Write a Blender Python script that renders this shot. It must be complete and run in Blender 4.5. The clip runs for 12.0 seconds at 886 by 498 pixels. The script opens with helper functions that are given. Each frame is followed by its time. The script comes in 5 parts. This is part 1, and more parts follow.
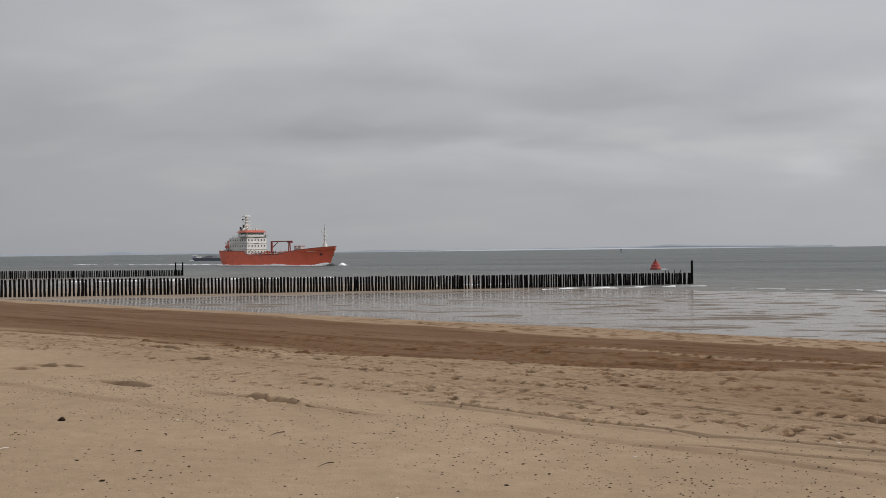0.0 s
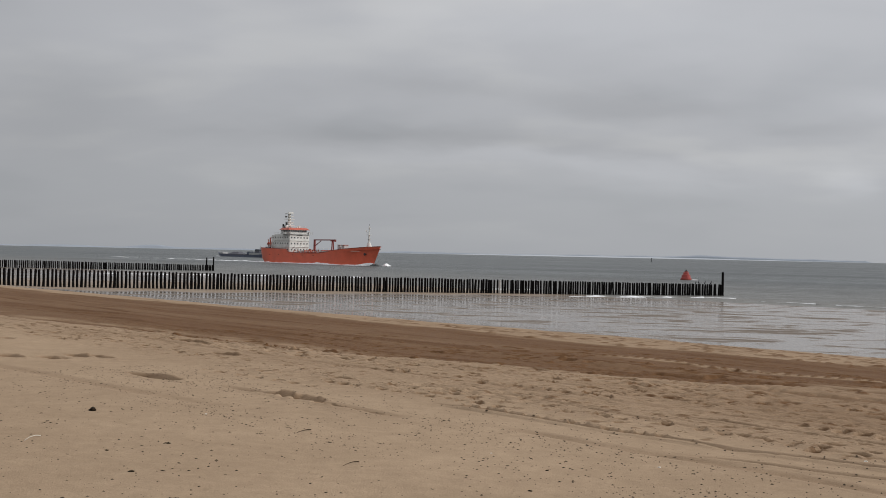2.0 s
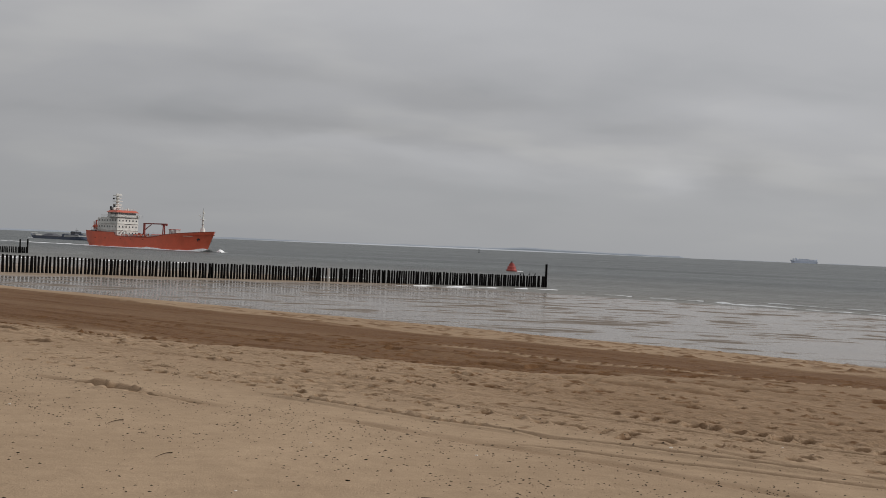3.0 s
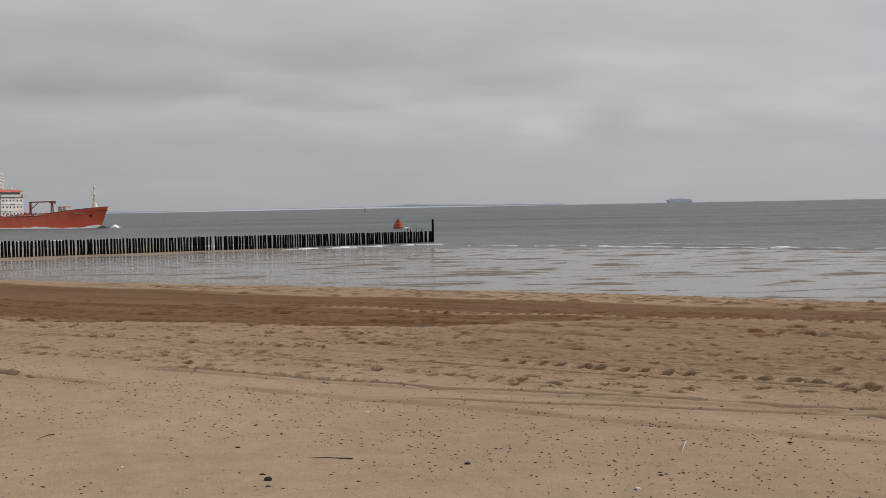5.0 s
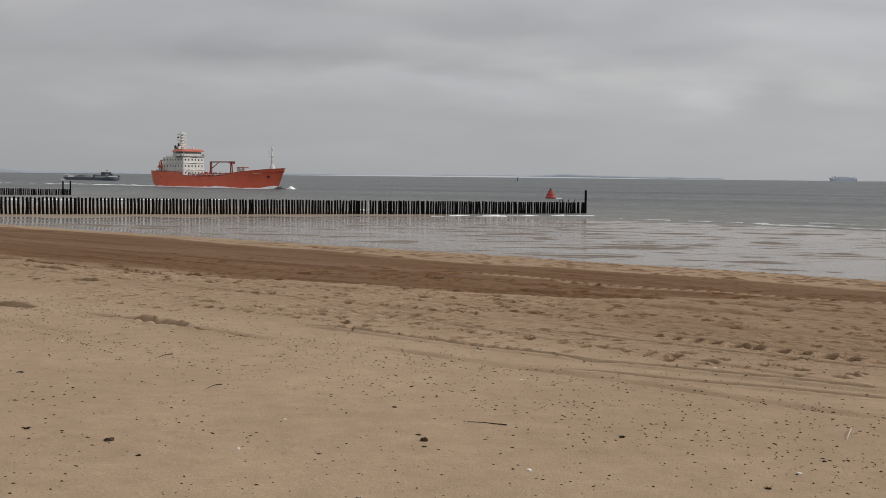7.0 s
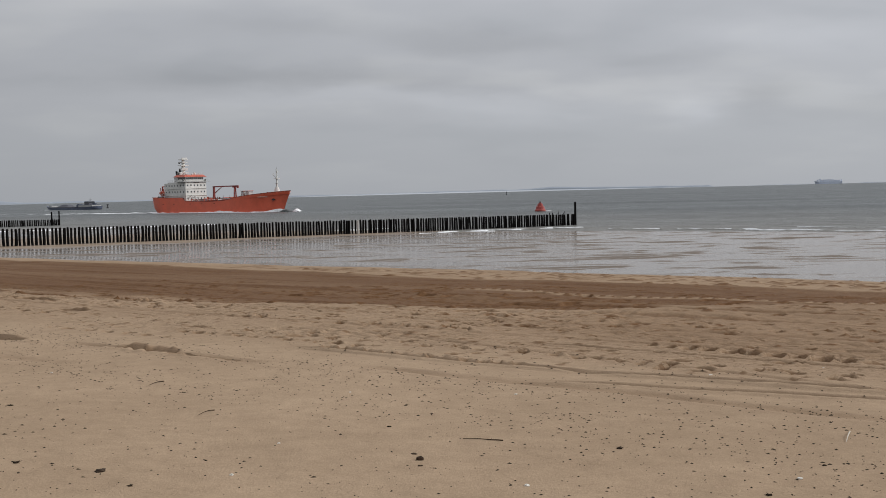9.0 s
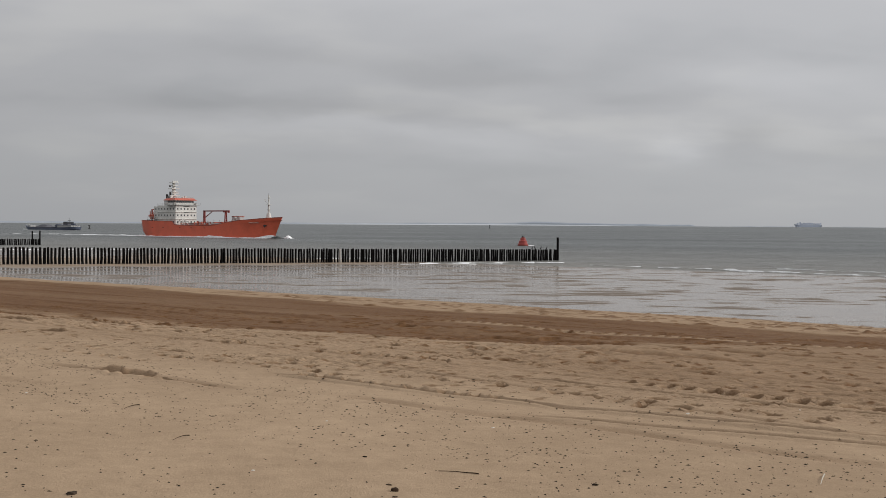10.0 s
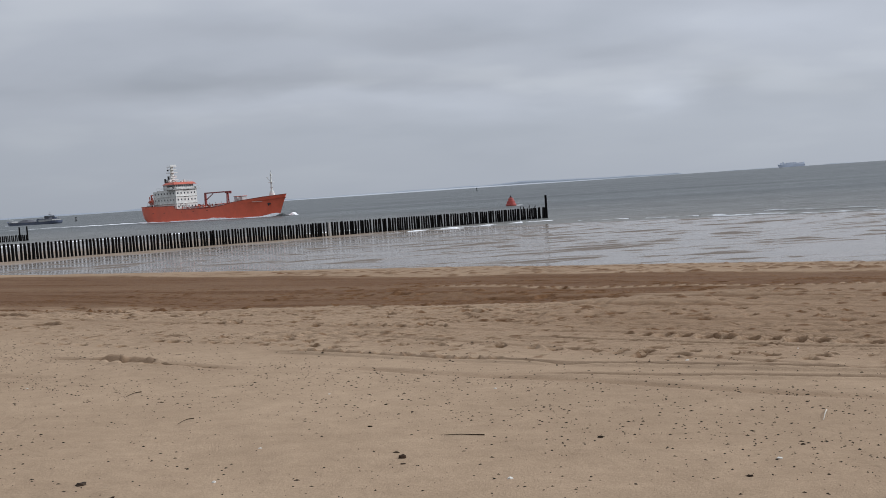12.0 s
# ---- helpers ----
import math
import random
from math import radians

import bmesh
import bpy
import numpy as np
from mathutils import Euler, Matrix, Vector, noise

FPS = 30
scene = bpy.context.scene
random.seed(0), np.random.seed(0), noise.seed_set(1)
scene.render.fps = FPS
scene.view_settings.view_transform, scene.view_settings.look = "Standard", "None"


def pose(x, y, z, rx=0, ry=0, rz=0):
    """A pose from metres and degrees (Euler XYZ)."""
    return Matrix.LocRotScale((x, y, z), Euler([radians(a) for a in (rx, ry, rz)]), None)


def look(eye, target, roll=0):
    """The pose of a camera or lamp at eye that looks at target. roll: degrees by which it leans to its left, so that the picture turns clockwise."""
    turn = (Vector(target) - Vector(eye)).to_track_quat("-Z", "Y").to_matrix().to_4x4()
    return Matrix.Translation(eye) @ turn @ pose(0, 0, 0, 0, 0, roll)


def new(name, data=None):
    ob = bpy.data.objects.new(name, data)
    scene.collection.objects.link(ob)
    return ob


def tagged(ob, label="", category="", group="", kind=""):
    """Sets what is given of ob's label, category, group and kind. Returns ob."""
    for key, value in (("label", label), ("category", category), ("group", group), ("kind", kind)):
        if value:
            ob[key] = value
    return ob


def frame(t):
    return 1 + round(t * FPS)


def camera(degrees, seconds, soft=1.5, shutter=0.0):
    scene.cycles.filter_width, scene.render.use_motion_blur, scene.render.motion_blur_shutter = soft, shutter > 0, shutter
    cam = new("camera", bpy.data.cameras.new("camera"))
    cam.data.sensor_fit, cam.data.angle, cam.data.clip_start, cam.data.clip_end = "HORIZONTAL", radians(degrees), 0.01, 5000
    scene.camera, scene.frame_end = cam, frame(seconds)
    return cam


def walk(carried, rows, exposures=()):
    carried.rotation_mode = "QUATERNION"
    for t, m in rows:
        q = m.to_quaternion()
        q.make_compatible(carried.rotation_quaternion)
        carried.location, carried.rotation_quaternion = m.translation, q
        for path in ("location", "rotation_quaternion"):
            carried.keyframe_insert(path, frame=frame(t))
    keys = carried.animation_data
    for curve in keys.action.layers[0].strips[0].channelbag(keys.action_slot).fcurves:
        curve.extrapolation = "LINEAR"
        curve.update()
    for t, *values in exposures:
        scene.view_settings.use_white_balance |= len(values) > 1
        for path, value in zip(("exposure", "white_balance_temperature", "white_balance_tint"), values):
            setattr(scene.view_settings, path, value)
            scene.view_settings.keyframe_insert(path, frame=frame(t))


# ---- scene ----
cam = camera(45.0, 12.0, soft=0.9)
PATH = [
    (0.0, pose(-0.000, -0.000, 6.000, 90.047, 0.677, 0.000)),
    (0.5, pose(0.008, -0.000, 5.990, 88.547, -1.096, -1.425)),
    (1.0, pose(-0.032, -0.028, 5.998, 87.437, 0.534, 1.285)),
    (1.5, pose(-0.005, -0.019, 5.988, 87.947, 0.110, 1.221)),
    (2.0, pose(-0.012, -0.059, 6.010, 90.204, -1.162, 1.591)),
    (2.5, pose(0.009, -0.025, 6.034, 90.675, -1.700, -3.329)),
    (3.0, pose(0.045, -0.006, 6.011, 89.877, -2.393, -7.509)),
    (3.5, pose(0.056, -0.005, 5.999, 89.817, -0.160, -9.876)),
    (5.3, pose(0.122, -0.016, 5.996, 87.066, 0.941, -13.694)),
    (5.5, pose(0.093, 0.002, 6.001, 86.768, 0.713, -12.768)),
    (5.7, pose(0.065, 0.006, 6.005, 86.967, -1.044, -14.210)),
    (5.9, pose(0.036, -0.007, 6.014, 88.459, -0.535, -10.831)),
    (6.0, pose(0.079, -0.028, 6.005, 88.990, -0.606, -11.369)),
    (6.3, pose(0.070, -0.012, 6.021, 90.313, -0.903, -8.971)),
    (6.5, pose(0.026, -0.011, 6.002, 89.156, -2.228, -8.799)),
    (7.0, pose(0.040, -0.015, 5.992, 86.067, -0.602, -5.474)),
    (7.1, pose(0.063, 0.015, 6.002, 84.950, -0.643, -7.683)),
    (7.5, pose(0.058, 0.029, 5.993, 86.275, 1.414, -4.648)),
    (9.3, pose(0.065, 0.046, 5.982, 87.331, 1.284, -6.607)),
    (9.5, pose(0.065, 0.036, 5.985, 87.755, 1.060, -6.986)),
    (10.0, pose(0.065, 0.027, 5.980, 88.643, -0.318, -6.943)),
    (10.5, pose(0.049, 0.034, 5.977, 87.973, 0.359, -6.427)),
    (11.0, pose(0.069, 0.054, 5.959, 85.914, 3.128, -6.418)),
    (11.5, pose(0.082, 0.132, 5.970, 84.406, 2.702, -8.724)),
    (12.0, pose(0.060, 0.041, 5.974, 86.780, 3.860, -7.646)),
]
EXPOSURES = [(0.0, 0.43, 6500, 10), (0.5, 0.41, 6500, 10), (1.0, 0.44, 6470, 10), (1.5, 0.44, 6450, 10), (2.5, 0.38, 6450, 10), (3.0, 0.26, 6600, 10), (3.5, 0.32, 6550, 10), (5.5, 0.43, 6550, 10), (6.0, 0.41, 6500, 10), (6.5, 0.36, 6550, 10), (7.0, 0.42, 6600, 10), (7.4, 0.46, 6050, 10), (7.7, 0.46, 6000, 10), (9.3, 0.46, 6450, 10), (10.5, 0.43, 6600, 10), (11.1, 0.47, 6400, 10), (11.4, 0.52, 5600, 10), (11.6, 0.52, 5600, 10), (12.0, 0.54, 5950, 10)]
walk(cam, PATH, EXPOSURES)

# ---- light: an overcast sky, brighter overhead, with a weak broad sun behind the cloud ----
SUN_ELEVATION, SUN_ROTATION = radians(26), radians(88)


def tree(nt, kind, **inputs):
    """A node with its settings and sockets filled in: a value, or another node's output."""
    n = nt.nodes.new(kind)
    for key, value in inputs.items():
        k = int(key[1:]) if key[0] == "i" and key[1:].isdigit() else key.replace("__", " ")
        if isinstance(value, bpy.types.NodeSocket):
            nt.links.new(value, n.inputs[k])
        else:
            n.inputs[k].default_value = value
    return n


def ramp(nt, fac, stops, interpolation="LINEAR"):
    n = nt.nodes.new("ShaderNodeValToRGB")
    n.color_ramp.interpolation = interpolation
    el = n.color_ramp.elements
    while len(el) < len(stops):
        el.new(0.5)
    for e, (pos, c) in zip(el, stops):
        e.position, e.color = pos, (*c, 1) if len(c) == 3 else c
    nt.links.new(fac, n.inputs["Fac"])
    return n.outputs["Color"]


def mixc(nt, fac, a, b, blend="MIX"):
    n = nt.nodes.new("ShaderNodeMix")
    n.data_type, n.blend_type = "RGBA", blend
    for sock, v in ((n.inputs[0], fac), (n.inputs[6], a), (n.inputs[7], b)):
        if isinstance(v, bpy.types.NodeSocket):
            nt.links.new(v, sock)
        else:
            sock.default_value = v if not isinstance(v, tuple) or len(v) == 4 else (*v, 1)
    return n.outputs[2]


def mth(nt, op, a, b=0.0, c=0.0):
    n = nt.nodes.new("ShaderNodeMath")
    n.operation = op
    for i, v in enumerate((a, b, c)):
        if isinstance(v, bpy.types.NodeSocket):
            nt.links.new(v, n.inputs[i])
        else:
            n.inputs[i].default_value = v
    return n.outputs[0]


def attribute(nt, name):
    n = nt.nodes.new("ShaderNodeAttribute")
    n.attribute_name = name
    return n.outputs["Fac"]


CLOUD_FORMS = [
    (-0.03, 0.106, 0.18, 0.013, -0.10), (0.15, 0.143, 0.10, 0.013, -0.10), (-0.05, 0.153, 0.09, 0.012, -0.07), (0.02, 0.086, 0.16, 0.009, 0.08),
    (0.17, 0.078, 0.09, 0.014, 0.07), (0.345, 0.080, 0.035, 0.016, 0.11), (0.33, 0.118, 0.07, 0.012, -0.06), (-0.40, 0.13, 0.10, 0.05, -0.07),
    (0.10, 0.215, 0.20, 0.028, 0.07), (-0.33, 0.205, 0.09, 0.03, 0.05), (0.42, 0.085, 0.035, 0.014, -0.08), (0.45, 0.14, 0.10, 0.016, 0.07), (0.55, 0.065, 0.12, 0.012, -0.05),
]


def make_world():
    world = bpy.data.worlds.new("overcast")
    scene.world = world
    world.use_nodes = True
    nt = world.node_tree
    nt.nodes.clear()
    gen = tree(nt, "ShaderNodeTexCoord").outputs["Generated"]
    xyz = tree(nt, "ShaderNodeSeparateXYZ", Vector=gen)
    up = mth(nt, "MAXIMUM", xyz.outputs["Z"], 0.0)
    # cloud layer seen in perspective: direction over height
    low = mth(nt, "ADD", up, 0.24)
    cx, cy = mth(nt, "DIVIDE", xyz.outputs["X"], low), mth(nt, "DIVIDE", xyz.outputs["Y"], low)
    plane = tree(nt, "ShaderNodeCombineXYZ", X=cx, Y=cy, Z=0.0).outputs[0]
    big = tree(nt, "ShaderNodeTexNoise", Vector=tree(nt, "ShaderNodeMapping", Vector=plane, Scale=(1.1, 1.5, 1), Location=(3.1, 0.6, 0)).outputs[0],
               Scale=1.15, Detail=3.5, Roughness=0.45, Distortion=0.35).outputs["Fac"]
    fine = tree(nt, "ShaderNodeTexNoise", Vector=tree(nt, "ShaderNodeMapping", Vector=plane, Scale=(2.0, 2.6, 1), Location=(7.0, 2.0, 0)).outputs[0],
                Scale=1.6, Detail=3.0, Roughness=0.45).outputs["Fac"]
    f = mth(nt, "ADD", mth(nt, "MULTIPLY", big, 0.72), mth(nt, "MULTIPLY", fine, 0.28))
    cloud = ramp(nt, f, [(0.34, (0.885, 0.905, 0.95)), (0.5, (0.975, 0.99, 1.035)), (0.66, (1.095, 1.105, 1.13))], "EASE")
    # the larger cloud forms over the water: bearing and height (tangents), half widths, weight
    stir = tree(nt, "ShaderNodeTexNoise", Vector=tree(nt, "ShaderNodeMapping", Vector=gen, Scale=(5, 5, 16)).outputs[0], Scale=1.0, Detail=4.0, Roughness=0.55)
    shake = tree(nt, "ShaderNodeSeparateXYZ", Vector=stir.outputs["Color"])
    ahead = mth(nt, "MAXIMUM", xyz.outputs["Y"], 0.05)
    bearing = mth(nt, "ADD", mth(nt, "DIVIDE", xyz.outputs["X"], ahead), mth(nt, "MULTIPLY_ADD", shake.outputs["X"], 0.16, -0.08))
    rise = mth(nt, "ADD", mth(nt, "DIVIDE", up, ahead), mth(nt, "MULTIPLY_ADD", shake.outputs["Y"], 0.06, -0.03))
    front = mth(nt, "GREATER_THAN", xyz.outputs["Y"], 0.2)
    forms = 1.0
    for u0, v0, su, sv, weight in CLOUD_FORMS:
        du = mth(nt, "POWER", mth(nt, "ABSOLUTE", mth(nt, "DIVIDE", mth(nt, "SUBTRACT", bearing, u0), su)), 2.0)
        dv = mth(nt, "POWER", mth(nt, "ABSOLUTE", mth(nt, "DIVIDE", mth(nt, "SUBTRACT", rise, v0), sv)), 2.0)
        bell = mth(nt, "EXPONENT", mth(nt, "MULTIPLY", mth(nt, "ADD", du, dv), -1.0))
        forms = mth(nt, "ADD", mth(nt, "MULTIPLY", mth(nt, "MULTIPLY", bell, front), weight * 1.3), forms)
    # the cloud's relief fades into haze at the horizon
    haze = ramp(nt, up, [(0.0, (0.85, 0.85, 0.85)), (0.035, (0.55, 0.55, 0.55)), (0.10, (0.0, 0.0, 0.0))], "EASE")
    cloud = mixc(nt, haze, cloud, (0.93, 0.96, 1.01))
    lift = mth(nt, "MULTIPLY", mth(nt, "MULTIPLY_ADD", up, 0.27, 0.284), forms)
    lift = mth(nt, "MULTIPLY", lift, mth(nt, "MULTIPLY_ADD", xyz.outputs["X"], 0.22, 1.0))  # thinner cloud towards the sun
    clear = tree(nt, "ShaderNodeTexSky")
    clear.sky_type, clear.sun_disc, clear.sun_elevation, clear.sun_rotation = "NISHITA", False, SUN_ELEVATION, SUN_ROTATION
    sky = clear.outputs[0]
    grey = tree(nt, "ShaderNodeVectorMath", i0=cloud)
    grey.operation = "SCALE"
    nt.links.new(lift, grey.inputs["Scale"])
    thin = tree(nt, "ShaderNodeVectorMath", i0=sky)
    thin.operation = "SCALE"
    thin.inputs["Scale"].default_value = 0.002
    both = tree(nt, "ShaderNodeVectorMath", i0=grey.outputs[0], i1=thin.outputs[0])
    bg = tree(nt, "ShaderNodeBackground", Color=both.outputs[0], Strength=1.0)
    out = tree(nt, "ShaderNodeOutputWorld", Surface=bg.outputs[0])


make_world()
sun = new("sun", bpy.data.lights.new("sun", "SUN"))
sun.data.energy, sun.data.angle, sun.data.color = 1.5, radians(12), (1.0, 0.97, 0.93)
sun.matrix_world = look((0, 0, 50), (0 - math.sin(SUN_ROTATION) * 50, -math.cos(SUN_ROTATION) * 50, 50 - math.tan(SUN_ELEVATION) * 50))


# ---- materials ----
def material(name, base, rough=0.6, metal=0.0, vary=0.18, scale=3.0, grain=0.0, grain_scale=40.0, bump=0.0, second=None, spec=0.5):
    """Painted or plain stuff with wear at two scales."""
    m = bpy.data.materials.new(name)
    m.use_nodes = True
    nt = m.node_tree
    bsdf = nt.nodes["Principled BSDF"]
    at = tree(nt, "ShaderNodeTexCoord").outputs["Object"]
    n1 = tree(nt, "ShaderNodeTexNoise", Vector=at, Scale=scale, Detail=4.0, Roughness=0.6).outputs["Fac"]
    n2 = tree(nt, "ShaderNodeTexNoise", Vector=at, Scale=grain_scale, Detail=3.0).outputs["Fac"]
    dark = tuple(c * (1 - vary) for c in base)
    light = second or tuple(min(1, c * (1 + vary)) for c in base)
    col = ramp(nt, n1, [(0.33, dark), (0.67, light)])
    if grain:
        col = mixc(nt, grain, col, ramp(nt, n2, [(0.3, (0.35, 0.35, 0.35)), (0.7, (1.6, 1.6, 1.6))]), "MULTIPLY")
    nt.links.new(col, bsdf.inputs["Base Color"])
    bsdf.inputs["Metallic"].default_value = metal
    bsdf.inputs["Specular IOR Level"].default_value = spec
    nt.links.new(ramp(nt, n1, [(0.3, (rough * 0.85,) * 3), (0.7, (min(1, rough * 1.12),) * 3)]), bsdf.inputs["Roughness"])
    if bump:
        b = tree(nt, "ShaderNodeBump", Height=n2, Strength=bump, Distance=0.02)
        nt.links.new(b.outputs[0], bsdf.inputs["Normal"])
    return m


def sand_material():
    m = bpy.data.materials.new("sand")
    m.use_nodes = True
    nt = m.node_tree
    bsdf = nt.nodes["Principled BSDF"]
    at = tree(nt, "ShaderNodeTexCoord").outputs["Object"]
    damp_and_shade = attribute(nt, "damp_and_shade")
    flat = attribute(nt, "wet_flat")
    n_big = tree(nt, "ShaderNodeTexNoise", Vector=at, Scale=0.35, Detail=5.0, Roughness=0.6).outputs["Fac"]
    n_mid = tree(nt, "ShaderNodeTexNoise", Vector=at, Scale=4.0, Detail=5.0, Roughness=0.65).outputs["Fac"]
    n_fine = tree(nt, "ShaderNodeTexNoise", Vector=at, Scale=60.0, Detail=4.0, Roughness=0.7).outputs["Fac"]
    n_speck = tree(nt, "ShaderNodeTexNoise", Vector=at, Scale=260.0, Detail=2.0).outputs["Fac"]
    dry = ramp(nt, n_big, [(0.3, (0.355, 0.256, 0.168)), (0.7, (0.427, 0.312, 0.208))])
    dry = mixc(nt, 0.35, dry, ramp(nt, n_mid, [(0.3, (0.72, 0.70, 0.68)), (0.7, (1.2, 1.2, 1.2))]), "MULTIPLY")
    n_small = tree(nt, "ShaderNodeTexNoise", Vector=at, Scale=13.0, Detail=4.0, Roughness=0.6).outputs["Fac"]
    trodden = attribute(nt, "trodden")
    # shade of the small relief put into the colour: lows dark, crests light
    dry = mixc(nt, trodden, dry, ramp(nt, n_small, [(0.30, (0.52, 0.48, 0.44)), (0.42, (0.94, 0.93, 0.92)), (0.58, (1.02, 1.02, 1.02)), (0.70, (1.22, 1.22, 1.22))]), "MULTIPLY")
    dry = mixc(nt, 0.35, dry, ramp(nt, n_fine, [(0.3, (0.65, 0.63, 0.6)), (0.7, (1.3, 1.3, 1.32))]), "MULTIPLY")
    dry = mixc(nt, 0.5, dry, ramp(nt, n_speck, [(0.27, (0.35, 0.33, 0.3)), (0.36, (1, 1, 1)), (0.72, (1.05, 1.05, 1.05)), (0.78, (1.5, 1.5, 1.5))]), "MULTIPLY")
    wet = ramp(nt, n_mid, [(0.25, (0.120, 0.060, 0.028)), (0.75, (0.182, 0.098, 0.047))])
    # the same relief shade painted over the wet tone
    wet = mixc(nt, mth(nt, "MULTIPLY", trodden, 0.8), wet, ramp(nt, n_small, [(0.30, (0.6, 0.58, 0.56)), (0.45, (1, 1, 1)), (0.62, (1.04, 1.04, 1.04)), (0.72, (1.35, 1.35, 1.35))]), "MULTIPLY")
    wet = mixc(nt, 0.3, wet, ramp(nt, n_fine, [(0.3, (0.7, 0.7, 0.7)), (0.7, (1.25, 1.25, 1.25))]), "MULTIPLY")
    # the wet tone colours the damp strip and paints shade into prints and ruts
    col = mixc(nt, damp_and_shade, dry, wet)
    # drained flats: a film of water with bars of sand just clear of it
    bars = tree(nt, "ShaderNodeTexNoise", Vector=tree(nt, "ShaderNodeMapping", Vector=at, Rotation=(0, 0, radians(43)), Scale=(0.15, 0.33, 1)).outputs[0],
                Scale=1.0, Detail=5.0, Roughness=0.62, Distortion=0.6).outputs["Fac"]
    bar = ramp(nt, bars, [(0.52, (0, 0, 0)), (0.60, (1, 1, 1))])
    mud = ramp(nt, n_big, [(0.3, (0.205, 0.165, 0.128)), (0.7, (0.27, 0.215, 0.165))])
    mud = mixc(nt, bar, mud, (0.165, 0.13, 0.10))
    col = mixc(nt, flat, col, mud)
    nt.links.new(col, bsdf.inputs["Base Color"])
    film = mixc(nt, bar, (0.12, 0.12, 0.12), (0.6, 0.6, 0.6))
    rough = mixc(nt, flat, mixc(nt, damp_and_shade, (0.9, 0.9, 0.9), (0.62, 0.62, 0.62)), film)
    nt.links.new(rough, bsdf.inputs["Roughness"])
    bsdf.inputs["IOR"].default_value = 1.36
    wet_or_shade = mth(nt, "MULTIPLY", flat, mth(nt, "MULTIPLY_ADD", bar, -0.42, 0.5))
    nt.links.new(mth(nt, "ADD", wet_or_shade, 0.06), bsdf.inputs["Specular IOR Level"])
    relief = mth(nt, "ADD", mth(nt, "MULTIPLY", n_fine, 0.35), mth(nt, "ADD", mth(nt, "MULTIPLY", n_mid, 0.9), mth(nt, "MULTIPLY", mth(nt, "MULTIPLY", n_small, trodden), 1.2)))
    strength = mth(nt, "MULTIPLY_ADD", flat, -0.95, 1.0)
    b = tree(nt, "ShaderNodeBump", Height=relief, Distance=0.03)
    nt.links.new(mth(nt, "MULTIPLY", strength, 0.8), b.inputs["Strength"])
    rip = tree(nt, "ShaderNodeTexNoise", Vector=tree(nt, "ShaderNodeMapping", Vector=at, Rotation=(0, 0, radians(43)), Scale=(1.2, 4.0, 1)).outputs[0], Scale=1.0, Detail=3.0).outputs["Fac"]
    b2 = tree(nt, "ShaderNodeBump", Height=rip, Distance=0.02, Normal=b.outputs[0])
    nt.links.new(mth(nt, "MULTIPLY", flat, 1.0), b2.inputs["Strength"])
    nt.links.new(b2.outputs[0], bsdf.inputs["Normal"])
    return m


